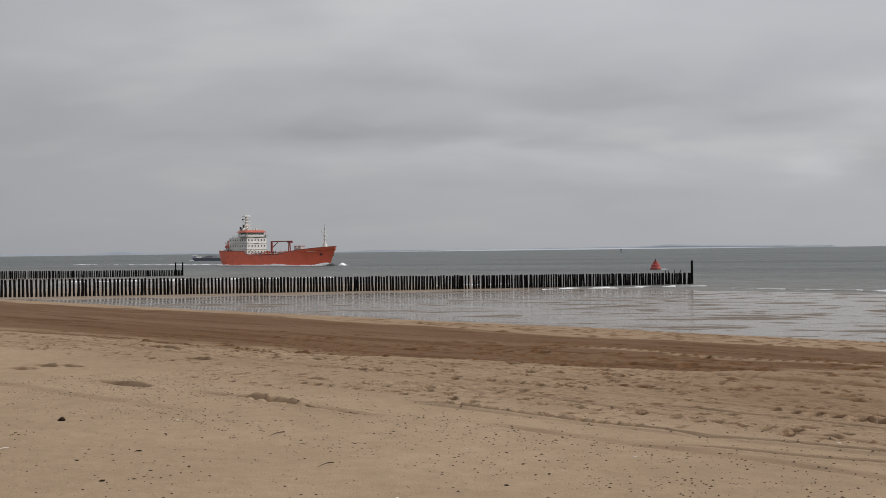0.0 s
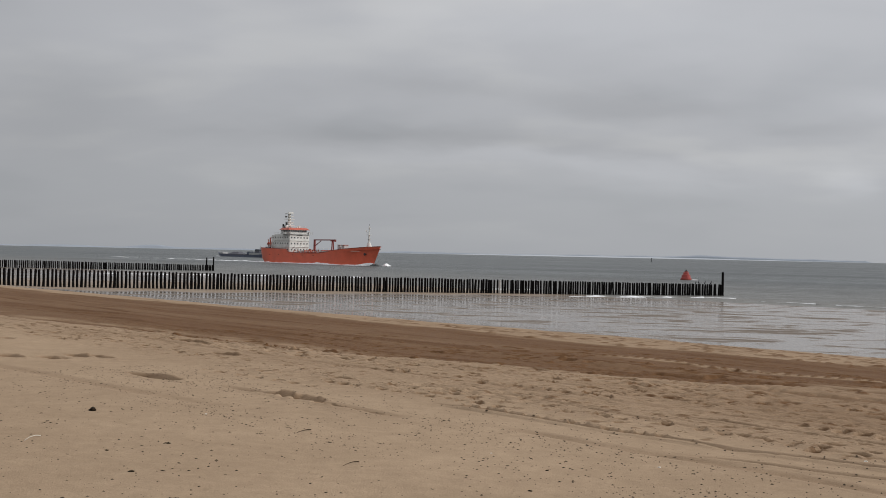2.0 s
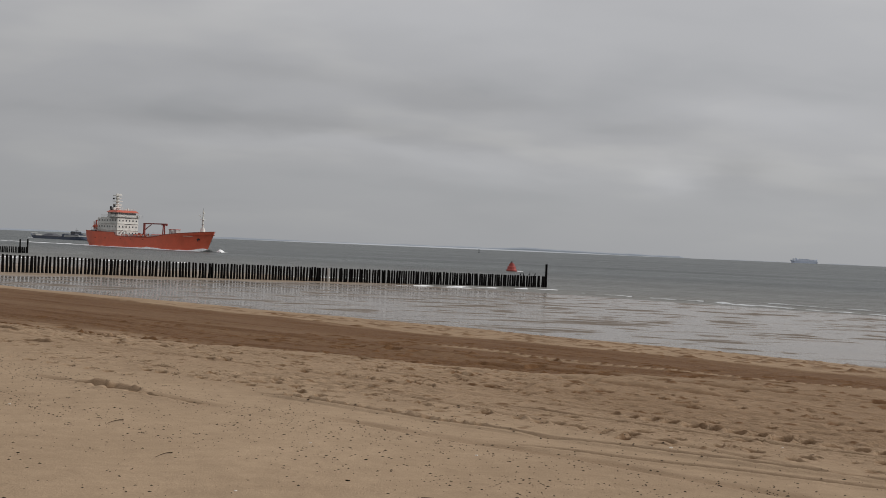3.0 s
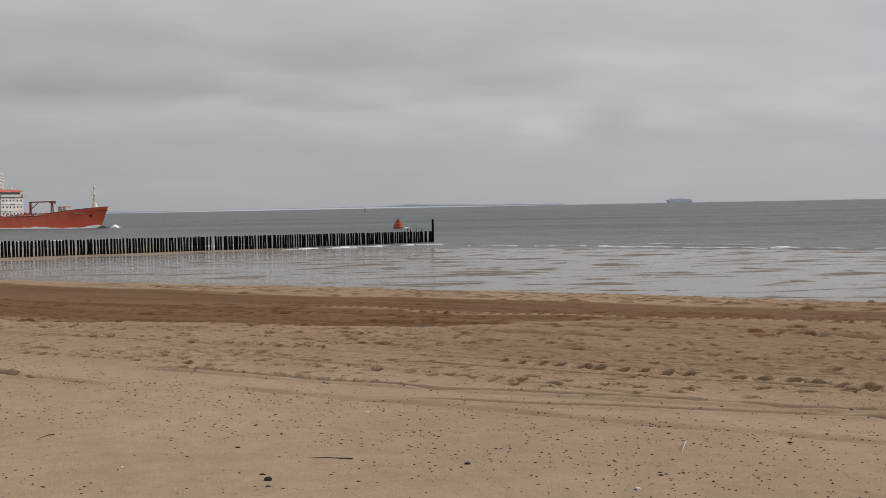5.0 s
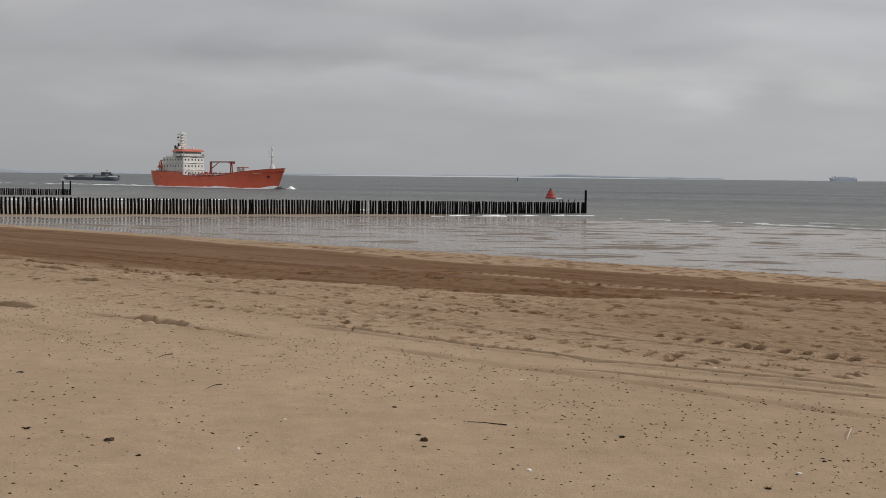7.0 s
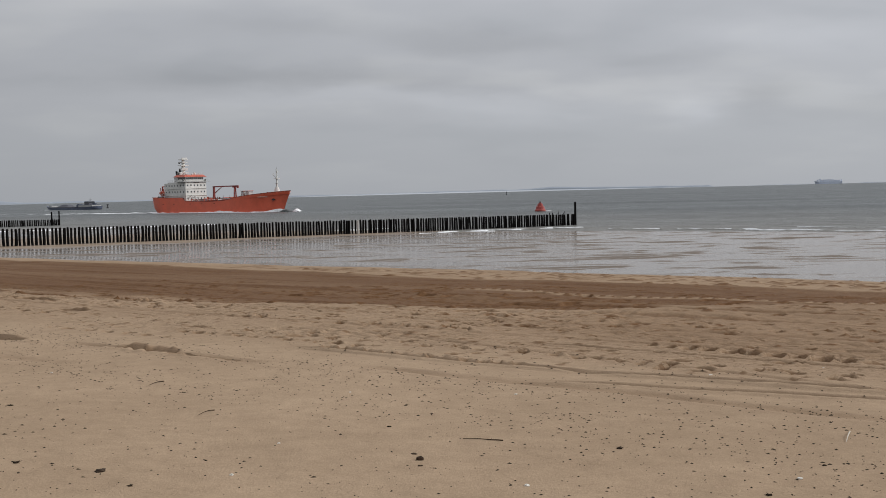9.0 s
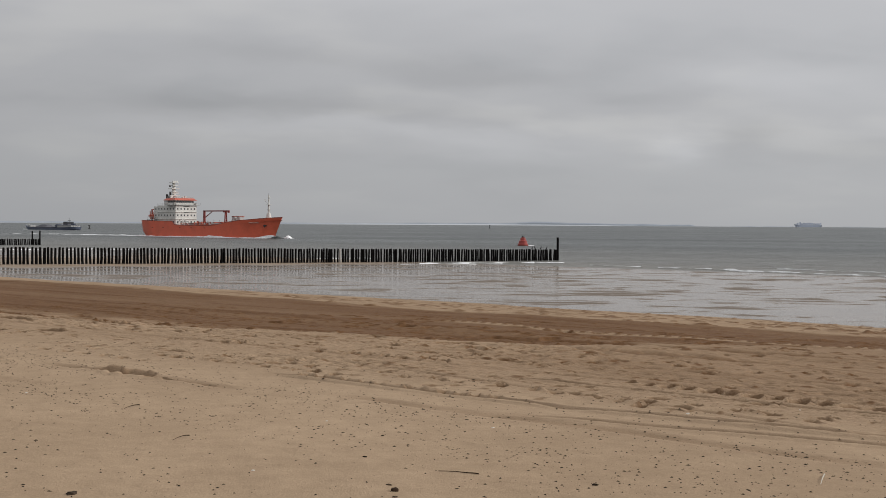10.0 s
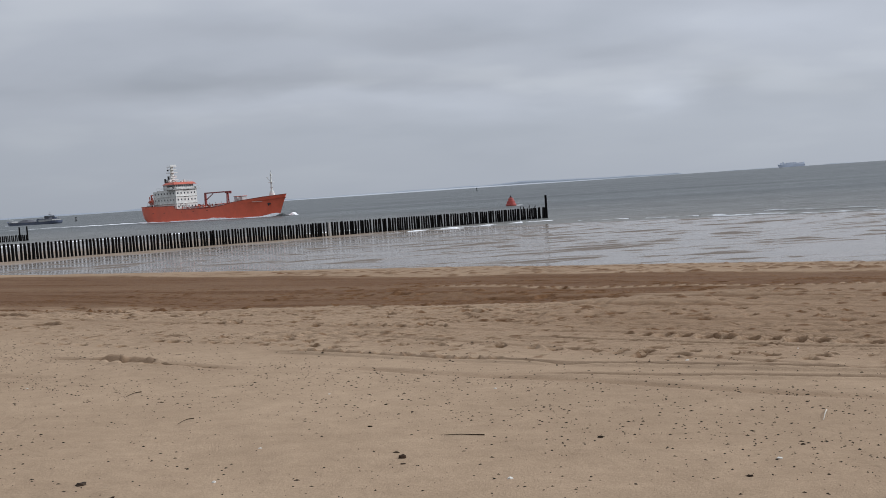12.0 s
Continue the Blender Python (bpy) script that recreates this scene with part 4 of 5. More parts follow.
    rail(root, [(3.4, -7.1, 13.9), (9.6, -7.1, 13.9), (9.6, 7.1, 13.9), (3.4, 7.1, 13.9)], 1.0, WHITE)
    hood = box(0.4, 9.0, -6.0, 6.0, 15.9, 16.9)
    for v in hood.verts:  # sides lean in towards the top
        if v.co.z > 16.4:
            v.co = Vector((4.6 + (v.co.x - 4.6) * 0.72, v.co.y * 0.8, v.co.z))
    part("bridge_roof", hood, ORANGE, root, "orange wheelhouse roof with sloping sides")
    rail(root, [(1.9, -4.6, 16.9), (7.4, -4.6, 16.9), (7.4, 4.6, 16.9), (1.9, 4.6, 16.9)], 0.7, WHITE)
    for x, y, h in ((6.6, -3.2, 0.8), (3.2, -3.8, 1.1), (5.0, 2.4, 1.5), (2.4, 3.0, 0.9)):
        part("roof_locker", box(x - 0.45, x + 0.45, y - 0.4, y + 0.4, 16.9, 16.9 + 0.7 * h, 0.1), WHITE, root)
    for x, y in ((8.0, -5.8), (8.0, 5.8)):
        part("side_lamp", box(x - 0.3, x + 0.3, y - 0.2, y + 0.2, 13.9, 14.9), BLACK, root)
    # funnel and exhausts
    funnel = part("funnel", box(-4.6, -1.2, -1.9, 1.9, 13.4, 16.4, 0.3), PALE, root, "grey funnel casing with black exhaust pipes")
    part("funnel_band", box(-4.64, -1.16, -1.94, 1.94, 15.3, 16.1, 0.3), BLACK, funnel)
    for x, y, t in ((-3.5, -0.8, 19.3), (-2.5, 0.3, 20.4), (-1.8, -0.7, 19.0), (-3.7, 0.9, 18.6)):
        part("exhaust_pipe", rod((x, y, 16.2), (x - 0.5, y, t - 0.6), 0.62, 0.45, 10), BLACK, funnel)
    # main mast
    mast = part("main_mast", rod((0.1, 0, 12.6), (0.1, 0, 24.2), 1.15, 0.6, 12), WHITE, root, "white mast with radar platforms")
    for z, w in ((18.0, 2.1), (19.6, 1.5), (21.0, 2.0), (22.4, 1.4), (23.6, 1.6)):
        part("mast_platform", box(-1.2, 1.5, -w, w, z, z + 0.3), WHITE, mast)
    for z, w in ((19.0, 1.6), (24.1, 1.4)):
        part("radar_scanner", box(0.9, 1.3, -w, w, z, z + 0.5), WHITE, mast)
    part("yard", rod((0.1, -2.3, 22.6), (0.1, 2.3, 22.6), 0.08, None, 6), WHITE, mast)
    for y in (-2.1, 1.6):
        part("aerial", rod((0.1, y, 22.6), (0.1, y, 24.6), 0.05, 0.02, 5), PALE, mast)
    part("radome", lathe([(0.02, 0.0), (0.55, 0.1), (0.75, 0.6), (0.6, 1.1), (0.1, 1.35)], 12), WHITE, root, smooth=True).location = (1.9, -2.6, 16.85)
    flag = part("signal_flag", box(-0.03, 0.03, -0.9, 0.0, 0, 0.7), BLACK, mast)
    flag.location = (-0.2, -1.4, 21.9)
    # stern gear
    crane = part("stern_crane", rod((-11.6, -3.2, 6.0), (-11.6, -3.2, 12.2), 0.42, 0.34, 10), CRANE_RED, root, "small red-orange provision crane")
    part("jib", rod((-11.6, -3.2, 11.9), (-6.6, -4.0, 12.4), 0.26, 0.16, 8), ORANGE, crane)
    part("davit", rod((-9.2, -5.6, 7.7), (-9.2, -5.9, 11.4), 0.2, 0.2, 8), ORANGE, root)
    part("davit", rod((-7.0, -5.6, 7.7), (-7.0, -5.9, 11.0), 0.2, 0.2, 8), ORANGE, root)
    boat = bmesh.new()
    bmesh.ops.create_icosphere(boat, subdivisions=2, radius=1.0, matrix=pose(-9.5, -4.6, 9.1) @ Matrix.Diagonal((2.6, 1.0, 0.9, 1)))
    part("lifeboat", boat, ORANGE, root, "orange enclosed lifeboat", smooth=True)
    for x, y in ((-13.2, -3.8), (-13.2, 3.2), (-12.9, 0)):
        part("mooring_winch", rod((x, y - 0.9, 6.9), (x, y + 0.9, 6.9), 0.55, None, 12), BLACK, root)
    part("winch_platform", box(-14.0, -11.0, -5.4, 5.4, 6.95, 7.15), BLACK, root)
    # cargo deck: pipes, manifold, hose crane
    for k, y in enumerate((-5.2, -4.2, -3.3, -1.2, 0.0, 1.2, 3.2, 4.4)):
        z = 4.9 + 0.45 * (k % 3)
        part("deck_pipe", rod((11.5, y, z), (45.5, y, z + 0.8), 0.2, 0.2, 8), (DECK_RED, PALE, CRANE_RED)[k % 3], root)
    for k in range(7):
        x = 13.5 + 4.6 * k
        part("pipe_support", box(x - 0.15, x + 0.15, -6.2, 6.2, 5.9 + 0.08 * k, 6.15 + 0.08 * k), (ORANGE, PALE, ORANGE)[k % 3], root)
        for y in (-6.0, -2.2, 2.2, 6.0):
            part("support_leg", box(x - 0.12, x + 0.12, y - 0.12, y + 0.12, 3.7, 5.9), ORANGE, root)
    for k in range(6):
        x = 25.5 + 1.5 * k
        part("manifold_pipe", rod((x, -6.5, 5.6), (x, 6.5, 5.6), 0.24, None, 8), PALE if k % 2 else ORANGE, root)
        part("valve", rod((x, -5.6, 5.6), (x, -5.6, 6.7), 0.22, 0.3, 8), DECK_RED, root)
    for k in range(8):
        x = 12.5 + 4.0 * k
        part("tank_hatch", lathe([(0.8, 3.7), (0.8, 5.5), (0.55, 5.8)], 12), CRANE_RED if k % 2 else PALE, root).location = (x, -3.2 + 0.9 * (k % 3), 0.3)
        part("vent_post", rod((x + 1.6, 4.8, 3.8), (x + 1.6, 4.8, 7.4), 0.16, 0.12, 6), PALE, root)
    for j, (x0, x1, y) in enumerate(((10.6, 15.5, -5.6), (11.2, 17.0, -4.6), (10.4, 14.2, -2.6), (12.0, 18.5, -5.2))):
        hose, last = bmesh.new(), None
        for k in range(13):
            q = k / 12
            p = (x0 + (x1 - x0) * q, y + 0.4 * math.sin(3 * q), 4.6 + 2.6 * math.sin(math.pi * q) * (1 - 0.2 * j) + 1.2 * (1 - q))
            if last:
                rod(last, p, 0.16, None, 6, hose, False)
            last = p
        part("cargo_hose", hose, WHITE, root, "white looped hose")
    crane2 = part("hose_crane", rod((21.8, 0, 3.6), (21.8, 0, 11.2), 0.62, 0.5, 12), CRANE_RED, root, "dark red hose-handling crane, jib stowed on its rest")
    part("jib", box(21.2, 38.2, -0.28, 0.28, 11.0, 11.5, 0.08), CRANE_RED, crane2)
    part("jib_head", box(37.8, 38.7, -0.3, 0.3, 10.4, 11.5, 0.1), CRANE_RED, crane2)
    part("luffing_ram", rod((22.6, 0, 8.6), (27.0, 0, 10.9), 0.22, 0.16, 8), DECK_RED, crane2)
    for y in (-0.9, 0.9):
        part("jib_rest_leg", rod((36.3, y * 0.7, 4.2), (36.3, y * 0.3, 10.95), 0.3, 0.26, 8), CRANE_RED, root)
    part("jib_rest_head", box(35.8, 36.8, -1.0, 1.0, 10.6, 11.0), CRANE_RED, root)
    for x in (42.9, 46.1):
        part("deck_store", box(x - 0.9, x + 0.9, -1.5, 1.1, 7.2, 8.9, 0.15), PALE, root, "pale deck locker")
        part("locker_roof", box(x - 1.0, x + 1.0, -1.6, 1.2, 8.9, 9.1), ORANGE, root)
        for y in (-1.3, 0.9):
            part("locker_leg", box(x - 0.9, x - 0.65, y - 0.15, y + 0.15, 5.0, 7.2), WHITE, root)
            part("locker_leg", box(x + 0.65, x + 0.9, y - 0.15, y + 0.15, 5.0, 7.2), WHITE, root)
    rail(root, [(10.4, -6.8, 4.6), (38, -6.8, 4.7), (47, -6.8, 6.0)], 0.9, ORANGE, 2.4)
    # forecastle
    for y in (-1.8, 1.8):
        part("windlass", rod((60.5, y - 0.8, 7.6), (60.5, y + 0.8, 7.6), 0.6, None, 12), DECK_RED, root)
    for x, y in ((56, -4.2), (56, 4.2), (66, -1.6), (66, 1.6)):
        part("bollard", rod((x, y, 6.2), (x, y, 7.7), 0.25, 0.25, 8), BLACK, root)
    fore = part("foremast", rod((63.6, 0, 7.0), (63.6, 0, 10.2), 1.55, 0.75, 12), WHITE, root, "white foremast on a conical base")
    part("mast_tube", rod((63.6, 0, 10.1), (63.6, 0, 17.6), 0.42, 0.22, 10), WHITE, fore)
    part("mast_platform", box(62.8, 64.6, -0.9, 0.9, 13.5, 13.68), WHITE, fore)
    part("mast_platform", box(63.2, 64.2, -0.6, 0.6, 11.6, 11.72), PALE, fore)
    part("lamp_bracket", box(63.4, 64.3, -0.25, 0.25, 16.2, 16.7), WHITE, fore)
    part("aerial", rod((63.6, 0, 17.5), (63.6, 0, 18.4), 0.07, 0.04, 5), BLACK, fore)
    part("stay", rod((63.6, 0, 13.6), (63.2, -1.7, 15.4), 0.09, None, 5), PALE, fore)
    pennant = part("pennant", box(-0.03, 0.03, -0.8, 0, 0, 0.55), PALE, fore)
    pennant.location = (63.4, -1.2, 15.2)
    return root


def wake_mesh(bm, rows, seed):
    """A ragged strip of foam: rows of centre x, y, half width, height."""
    rng = random.Random(seed)
    prev = None
    for x, y, w, h in rows:
        jig = rng.uniform(0.7, 1.25)
        ring = [bm.verts.new(p) for p in ((x, y - w * jig, 0.004), (x, y - w * 0.5 * jig, h * rng.uniform(0.6, 1.0)), (x, y, h * rng.uniform(0.85, 1.2)), (x, y + w * 0.5, h * rng.uniform(0.5, 0.95)), (x, y + w * rng.uniform(0.8, 1.2), 0.004))]
        if prev:
            for i in range(4):
                bm.faces.new((prev[i], ring[i], ring[i + 1], prev[i + 1]))
        prev = ring


def tanker_wake():
    root = tagged(new("bow_wake"), "white bow wave and foam along an orange hull", "wake")
    bow = bmesh.new()
    wake_mesh(bow, [(69.8 - 0.55 * k, -0.6 - 0.42 * k, 0.35 + 0.07 * k, 1.0 * math.exp(-((k - 5) / 5.0) ** 2) + 0.25) for k in range(20)], 3)
    part("bow_wave", bow, FOAM, root, "curling white bow wave")
    port = bmesh.new()
    wake_mesh(port, [(74.6 - 0.3 * k, 1.2 + 0.24 * k, 0.5 + 0.10 * k, 1.15 * math.exp(-((k - 13) / 9.0) ** 2) * (0.8 + 0.5 * noise.noise((k * 0.6, 4, 0))) + 0.15) for k in range(34)], 4)
    part("bow_wave", port, FOAM, root)
    face = bmesh.new()
    wake_mesh(face, [(72.8 - 0.5 * k, -0.4 - 0.12 * k, 0.9 + 0.1 * k, 1.0 * math.exp(-((k - 6) / 4.0) ** 2) + 0.05) for k in range(15)], 9)
    part("bow_swell", face, SEA, root, "dark swell pushed up by the bow")
    side = bmesh.new()
    wake_mesh(side, [(60 - 0.9 * k, -(np.interp(60 - 0.9 * k, [s[0] for s in STATIONS], [s[2] for s in STATIONS]) + 0.75), 0.7, max(0.05, 0.30 + 0.36 * noise.noise((k * 0.17, 3, 0)) + 0.40 * math.exp(-((k - 27) / 9) ** 2))) for k in range(84)], 5)
    part("hull_foam", side, FOAM, root)
    trail = bmesh.new()
    wake_mesh(trail, [(-14 - 2.2 * k, -3.4 - 0.10 * k, 1.5 + 0.03 * k, max(0.04, 0.42 * math.exp(-k / 40) + 0.30 * noise.noise((k * 0.3, 1, 0)))) for k in range(72)], 7)
    part("stern_wake", trail, FOAM, root, "foam trail astern")
    trail = bmesh.new()
    wake_mesh(trail, [(-14 - 2.2 * k, 4.0 + 0.12 * k, 1.2, max(0.02, 0.06 * math.exp(-k / 20) + 0.15 * noise.noise((k * 0.3, 7, 0)))) for k in range(50)], 8)
    part("stern_wake", trail, FOAM, root)
    swell = bmesh.new()
    wake_mesh(swell, [(-17 - 2.2 * k, -6.4 - 0.10 * k, 1.8, 0.14 + 0.1 * noise.noise((k * 0.25, 9, 0))) for k in range(60)], 15)
    part("stern_swell", swell, SEA, root, "dark swell beside the foam trail")
    return root


SHIP, WAKE = tanker(), tanker_wake()
SHIP.scale = WAKE.scale = (0.95, 0.95, 0.95)


# ---- the inland barge, far off: x forward from its middle ----
def barge():
    root = tagged(new("cargo_barge"), "low dark blue motor barge with a white wheelhouse, under way", "barge")
    bm = bmesh.new()
    hull_shell([(-40, 4.4, 3.6, 2.6), (-37, 5.0, 4.6, 2.4), (-25, 5.1, 5.0, 1.9), (0, 5.1, 5.1, 1.7), (25, 5.1, 5.0, 1.9), (33, 4.6, 4.0, 2.6), (37.5, 3.0, 2.0, 3.3), (40, 0.6, 0.2, 3.6)], 2.0, 1.0, 1.0, bm)
    part("hull", bm, BARGE_BLUE, root, smooth=True)
    heap = bmesh.new()
    prev = None
    for k in range(19):
        x = -9 + 2.1 * k
        h = 2.3 + 2.0 * math.exp(-((k - 8.5) / 3.6) ** 4) + 0.4 * noise.noise((k * 0.4, 2, 0))
        row = [heap.verts.new((x, y, z)) for y, z in ((-4.4, 1.2), (-4.4, 2.2), (-1.8, h), (1.8, h * 0.97), (4.4, 2.2), (4.4, 1.2))]
        if prev:
            for i in range(5):
                heap.faces.new((prev[i], row[i], row[i + 1], prev[i + 1]))
        else:
            heap.faces.new(row[::-1])
        prev = row
    heap.faces.new(prev)
    part("cargo_hold", heap, CARGO, root, "dark heaped cargo")
    part("deck_crane", box(-14.5, -10.0, -2.0, 2.0, 1.6, 4.4, 0.5), BARGE_BLUE, root)
    part("wheelhouse", box(-31, -24.5, -2.6, 2.6, 3.6, 6.4, 0.2), CARGO, root, "dark wheelhouse")
    part("wheelhouse_windows", box(-31.05, -24.45, -2.65, 2.65, 4.9, 5.9), GLASS, root)
    part("cabin", box(-38.5, -17, -3.8, 3.8, 2.0, 3.7, 0.15), PALE, root, "pale aft cabin")
    part("cabin_roof", box(-38.7, -16.8, -4.0, 4.0, 3.7, 3.9), BARGE_BLUE, root)
    part("mast", rod((-29, 0, 6), (-29, 0, 9.2), 0.16, 0.08, 6), BLACK, root)
    part("radar_scanner", box(-29.2, -28.8, -1.2, 1.2, 7.2, 7.5), BLACK, root)
    part("car", box(-37.5, -33.5, -1.0, 1.0, 3.9, 5.1, 0.3), BARGE_BLUE, root)
    part("fore_cabin", box(30, 34.5, -2.6, 2.6, 2.2, 3.4, 0.12), PALE, root)
    part("bow_rail", rod((37.5, -2.8, 4.2), (37.5, 2.8, 4.2), 0.1, None, 6), WHITE, root)
    part("bow_mast", rod((36, 0, 3), (36, 0, 6.0), 0.1, 0.06, 6), WHITE, root)
    foam = bmesh.new()
    wake_mesh(foam, [(40 - 0.8 * k, 3.2 + 0.1 * k, 0.6, 0.4 + 0.2 * noise.noise((k * 0.4, 5, 0))) for k in range(14)], 12)
    wake_mesh(foam, [(40 - 0.8 * k, -0.6 - 0.33 * k, 0.6, 0.5 + 0.2 * noise.noise((k * 0.4, 8, 0))) for k in range(14)], 13)
    part("bow_foam", foam, FOAM, root)
    return root


BARGE = barge()
BARGE.scale = (0.92, 0.92, 0.92)


def container_ship():
    root = tagged(new("container_ship"), "loaded container ship on the horizon, blue-grey haze painted into its colours", "ship")
    bm = bmesh.new()
    hull_shell([(-52, 14, 11, 9), (-45, 16, 15, 9), (0, 16, 16, 9), (35, 16, 15, 9.5), (46, 11, 7, 11), (53, 1, 0.3, 12)], 6.0, 4.0, 3.0, bm)
    part("hull", bm, HAZE_BLUE, root)
    rng = random.Random(2)
    for k in range(11):
        x = -44 + 8 * k
        if 26 <= x <= 30:
            continue
        part("container_stack", box(x, x + 7.3, -14, 14, 8.5, 15.0 + rng.choice((0, 2.4, 2.4, 4.8))), HAZE_BOX, root)
    part("bridge_tower", box(27, 33, -14, 14, 9, 20), HAZE_BLUE, root)
    part("funnel", box(-50, -46, -3, 3, 9, 17), HAZE_BLUE, root)
    part("foremast", rod((49, 0, 11), (49, 0, 16), 0.6, 0.4, 6), HAZE_BLUE, root)
    return root


CONTAINER_SHIP = container_ship()


# ---- surf at the edge of the flats ----
def surf_line(x, y, turn, length, high, seed, foam_width):
    """A small breaking wave: a low ridge of water with a torn foam crest."""
    root = tagged(new("breaking_wave"), "small breaking wave with a torn white crest", "wave", "waves at the tide edge")
    root.matrix_basis = pose(x, y, 0, 0, 0, turn)
    n = max(6, int(length / 0.6))
    ridge = bmesh.new()
    wake_mesh(ridge, [(-length / 2 + length * k / n, 0.4 * math.sin(k * 0.31 + seed), 1.1, high * math.sin(math.pi * (k + 0.2) / (n + 0.4)) ** 0.5 * (0.8 + 0.3 * noise.noise((k * 0.3, seed, 0)))) for k in range(n + 1)], seed)
    part("swell", ridge, SEA, root)
    for j in range(3):
        crest = bmesh.new()
        a, b = [(0.02, 0.42), (0.36, 0.78), (0.70, 0.98)][j]
        m = max(5, int(length * (b - a) / 0.45))
        wake_mesh(crest, [(-length / 2 + length * (a + (b - a) * k / m), -0.35 + 0.4 * math.sin((a + (b - a) * k / m) * n * 0.31 + seed) + 0.2 * noise.noise((k * 0.2, seed + j, 0)), foam_width * max(0.015, 0.36 + 1.0 * noise.noise((k * 0.16, seed * 3 + j, 2))),
                           high * max(0.02, 0.85 + 1.1 * noise.noise((k * 0.16, seed * 3 + j, 2)))) for k in range(m + 1)], seed + j)
        part("crest", crest, FOAM, root)
    return root


# along the tide edge: from the groyne's head towards the near shore
EDGE_A, EDGE_DIR, EDGE_TURN = Vector((27.0, 171.0)), Vector((0.62, -0.785)), -51.7
WAVES = []
for run, out, length, high, seed, fw in ((27, 0.0, 9, 0.10, 3, 0.5), (44, 0.5, 20, 0.16, 4, 0.5), (58, -0.5, 22, 0.15, 5, 0.45), (78, 0.5, 20, 0.2, 6, 0.5), (55, 9, 16, 0.16, 7, 0.2), (92, 10, 24, 0.16, 8, 0.25), (98, 0, 18, 0.2, 9, 0.5)):
    p = EDGE_A + EDGE_DIR * run + Vector((0.785, 0.62)) * out
    WAVES.append((surf_line(p.x, p.y, EDGE_TURN, length, high, seed, fw), p.x, p.y, EDGE_TURN))
# wash against the groyne's head, and on the flats beyond it
for x, y, turn, length, high, seed, fw in ((27.5, 160.0, 9, 24, 0.14, 11, 0.9), (19, 156.5, 8, 12, 0.09, 12, 0.5), (-54, 234, 14, 62, 0.22, 13, 1.0), (4.4, 179.5, 18, 14, 0.16, 14, 0.7)):
    WAVES.append((surf_line(x, y, turn, length, high, seed, fw), x, y, turn))


# ---- litter on the sand ----
def clump(name, x, y, size, seed, mat, label, category, flat=0.5, turn=0.0, long=1.0):
    """An irregular lump resting on the sand."""
    rng = random.Random(seed)
    bm = bmesh.new()
    bmesh.ops.create_icosphere(bm, subdivisions=2, radius=1.0)
    for v in bm.verts:
        v.co *= 1 + 0.5 * noise.noise(v.co * 1.6 + Vector((seed, 0, 0))) + rng.uniform(-0.12, 0.12)
        v.co = Vector((v.co.x * size * long, v.co.y * size, max(v.co.z, -0.5) * size * flat))
    ob = tagged(part(name, bm, mat, smooth=False), label, category)
    ob.matrix_basis = pose(x, y, height(x, y) + size * flat * 0.35, 0, 0, turn)
    return ob


def weed_tuft(x, y, size, seed):
    """A dark knot of dried weed with fronds."""
    rng = random.Random(seed)
    root = tagged(new("seaweed_clump"), "dark dried seaweed knot lying on dry sand", "seaweed", "seaweed on the sand")
    root.location = (x, y, height(x, y))
    bm = bmesh.new()
    bmesh.ops.create_icosphere(bm, subdivisions=2, radius=1.0)
    for v in bm.verts:
        k = 1 + 0.7 * noise.noise(v.co * 2 + Vector((seed, 3, 0)))
        v.co = Vector((v.co.x * size * k, v.co.y * size * 0.6 * k, max(0, v.co.z) * size * 0.55 * k))
    part("knot", bm, WEED, root)
    for _ in range(5):
        a, b = rng.uniform(0, 6.28), rng.uniform(1.1, 1.9)
        part("frond", rod((0, 0, size * 0.3), (size * b * math.cos(a), size * b * math.sin(a), size * rng.uniform(0.05, 0.6)), size * 0.16, size * 0.05, 5), WEED, root)
    return root


def stick(name, a, b, r, mat, label, category, bend=0.02, seed=1):
    """A thin twig along the sand from a to b."""
    rng = random.Random(seed)
    n = 7
    pts = []
    for k in range(n + 1):
        q = k / n
        x, y = a[0] + (b[0] - a[0]) * q, a[1] + (b[1] - a[1]) * q
        pts.append((x, y, height(x, y) + r * 0.8 + bend * math.sin(math.pi * q) + rng.uniform(0, r * 0.5)))
    o = Vector(pts[0])
    bm = bmesh.new()
    for k, (p, q) in enumerate(zip(pts, pts[1:])):
        rod(Vector(p) - o, Vector(q) - o, r * (1 - 0.08 * k) * rng.uniform(0.85, 1.15), r * (0.92 - 0.08 * k), 6, bm)
    ob = tagged(part(name, bm, mat), label, category)
    ob.location = o
    return ob


bit = clump("charred_wood", 0.61, 7.09, 0.024, 3, TWIG, "charred broken piece of wood on dry sand", "driftwood", 0.75, -25, 1.25)
clump("charred_wood", 0.585, 7.27, 0.014, 4, TWIG, "charred splinter of wood on dry sand", "driftwood", 0.4, -35, 1.5)
clump("charred_wood", 0.60, 6.92, 0.012, 5, TWIG, "charred splinter of wood on dry sand", "driftwood", 0.4, 5, 1.5)
stick("driftwood_stick", (1.26, 7.62), (0.98, 7.73), 0.0048, TWIG, "thin dark driftwood stick lying on sand", "stick", 0.004, 2)
stick("reed_stalk", (3.86, 7.56), (3.66, 7.22), 0.0055, REED, "short bleached reed stalk on sand", "reed", 0.01, 3)
stick("reed_stalk", (-1.62, 10.78), (-1.72, 10.5), 0.005, TWIG, "dark thin stalk on dry sand", "reed", 0.01, 4)
stick("reed_stalk", (-0.95, 9.08), (-1.06, 8.88), 0.004, TWIG, "dark thin stalk on dry sand", "reed", 0.01, 5)
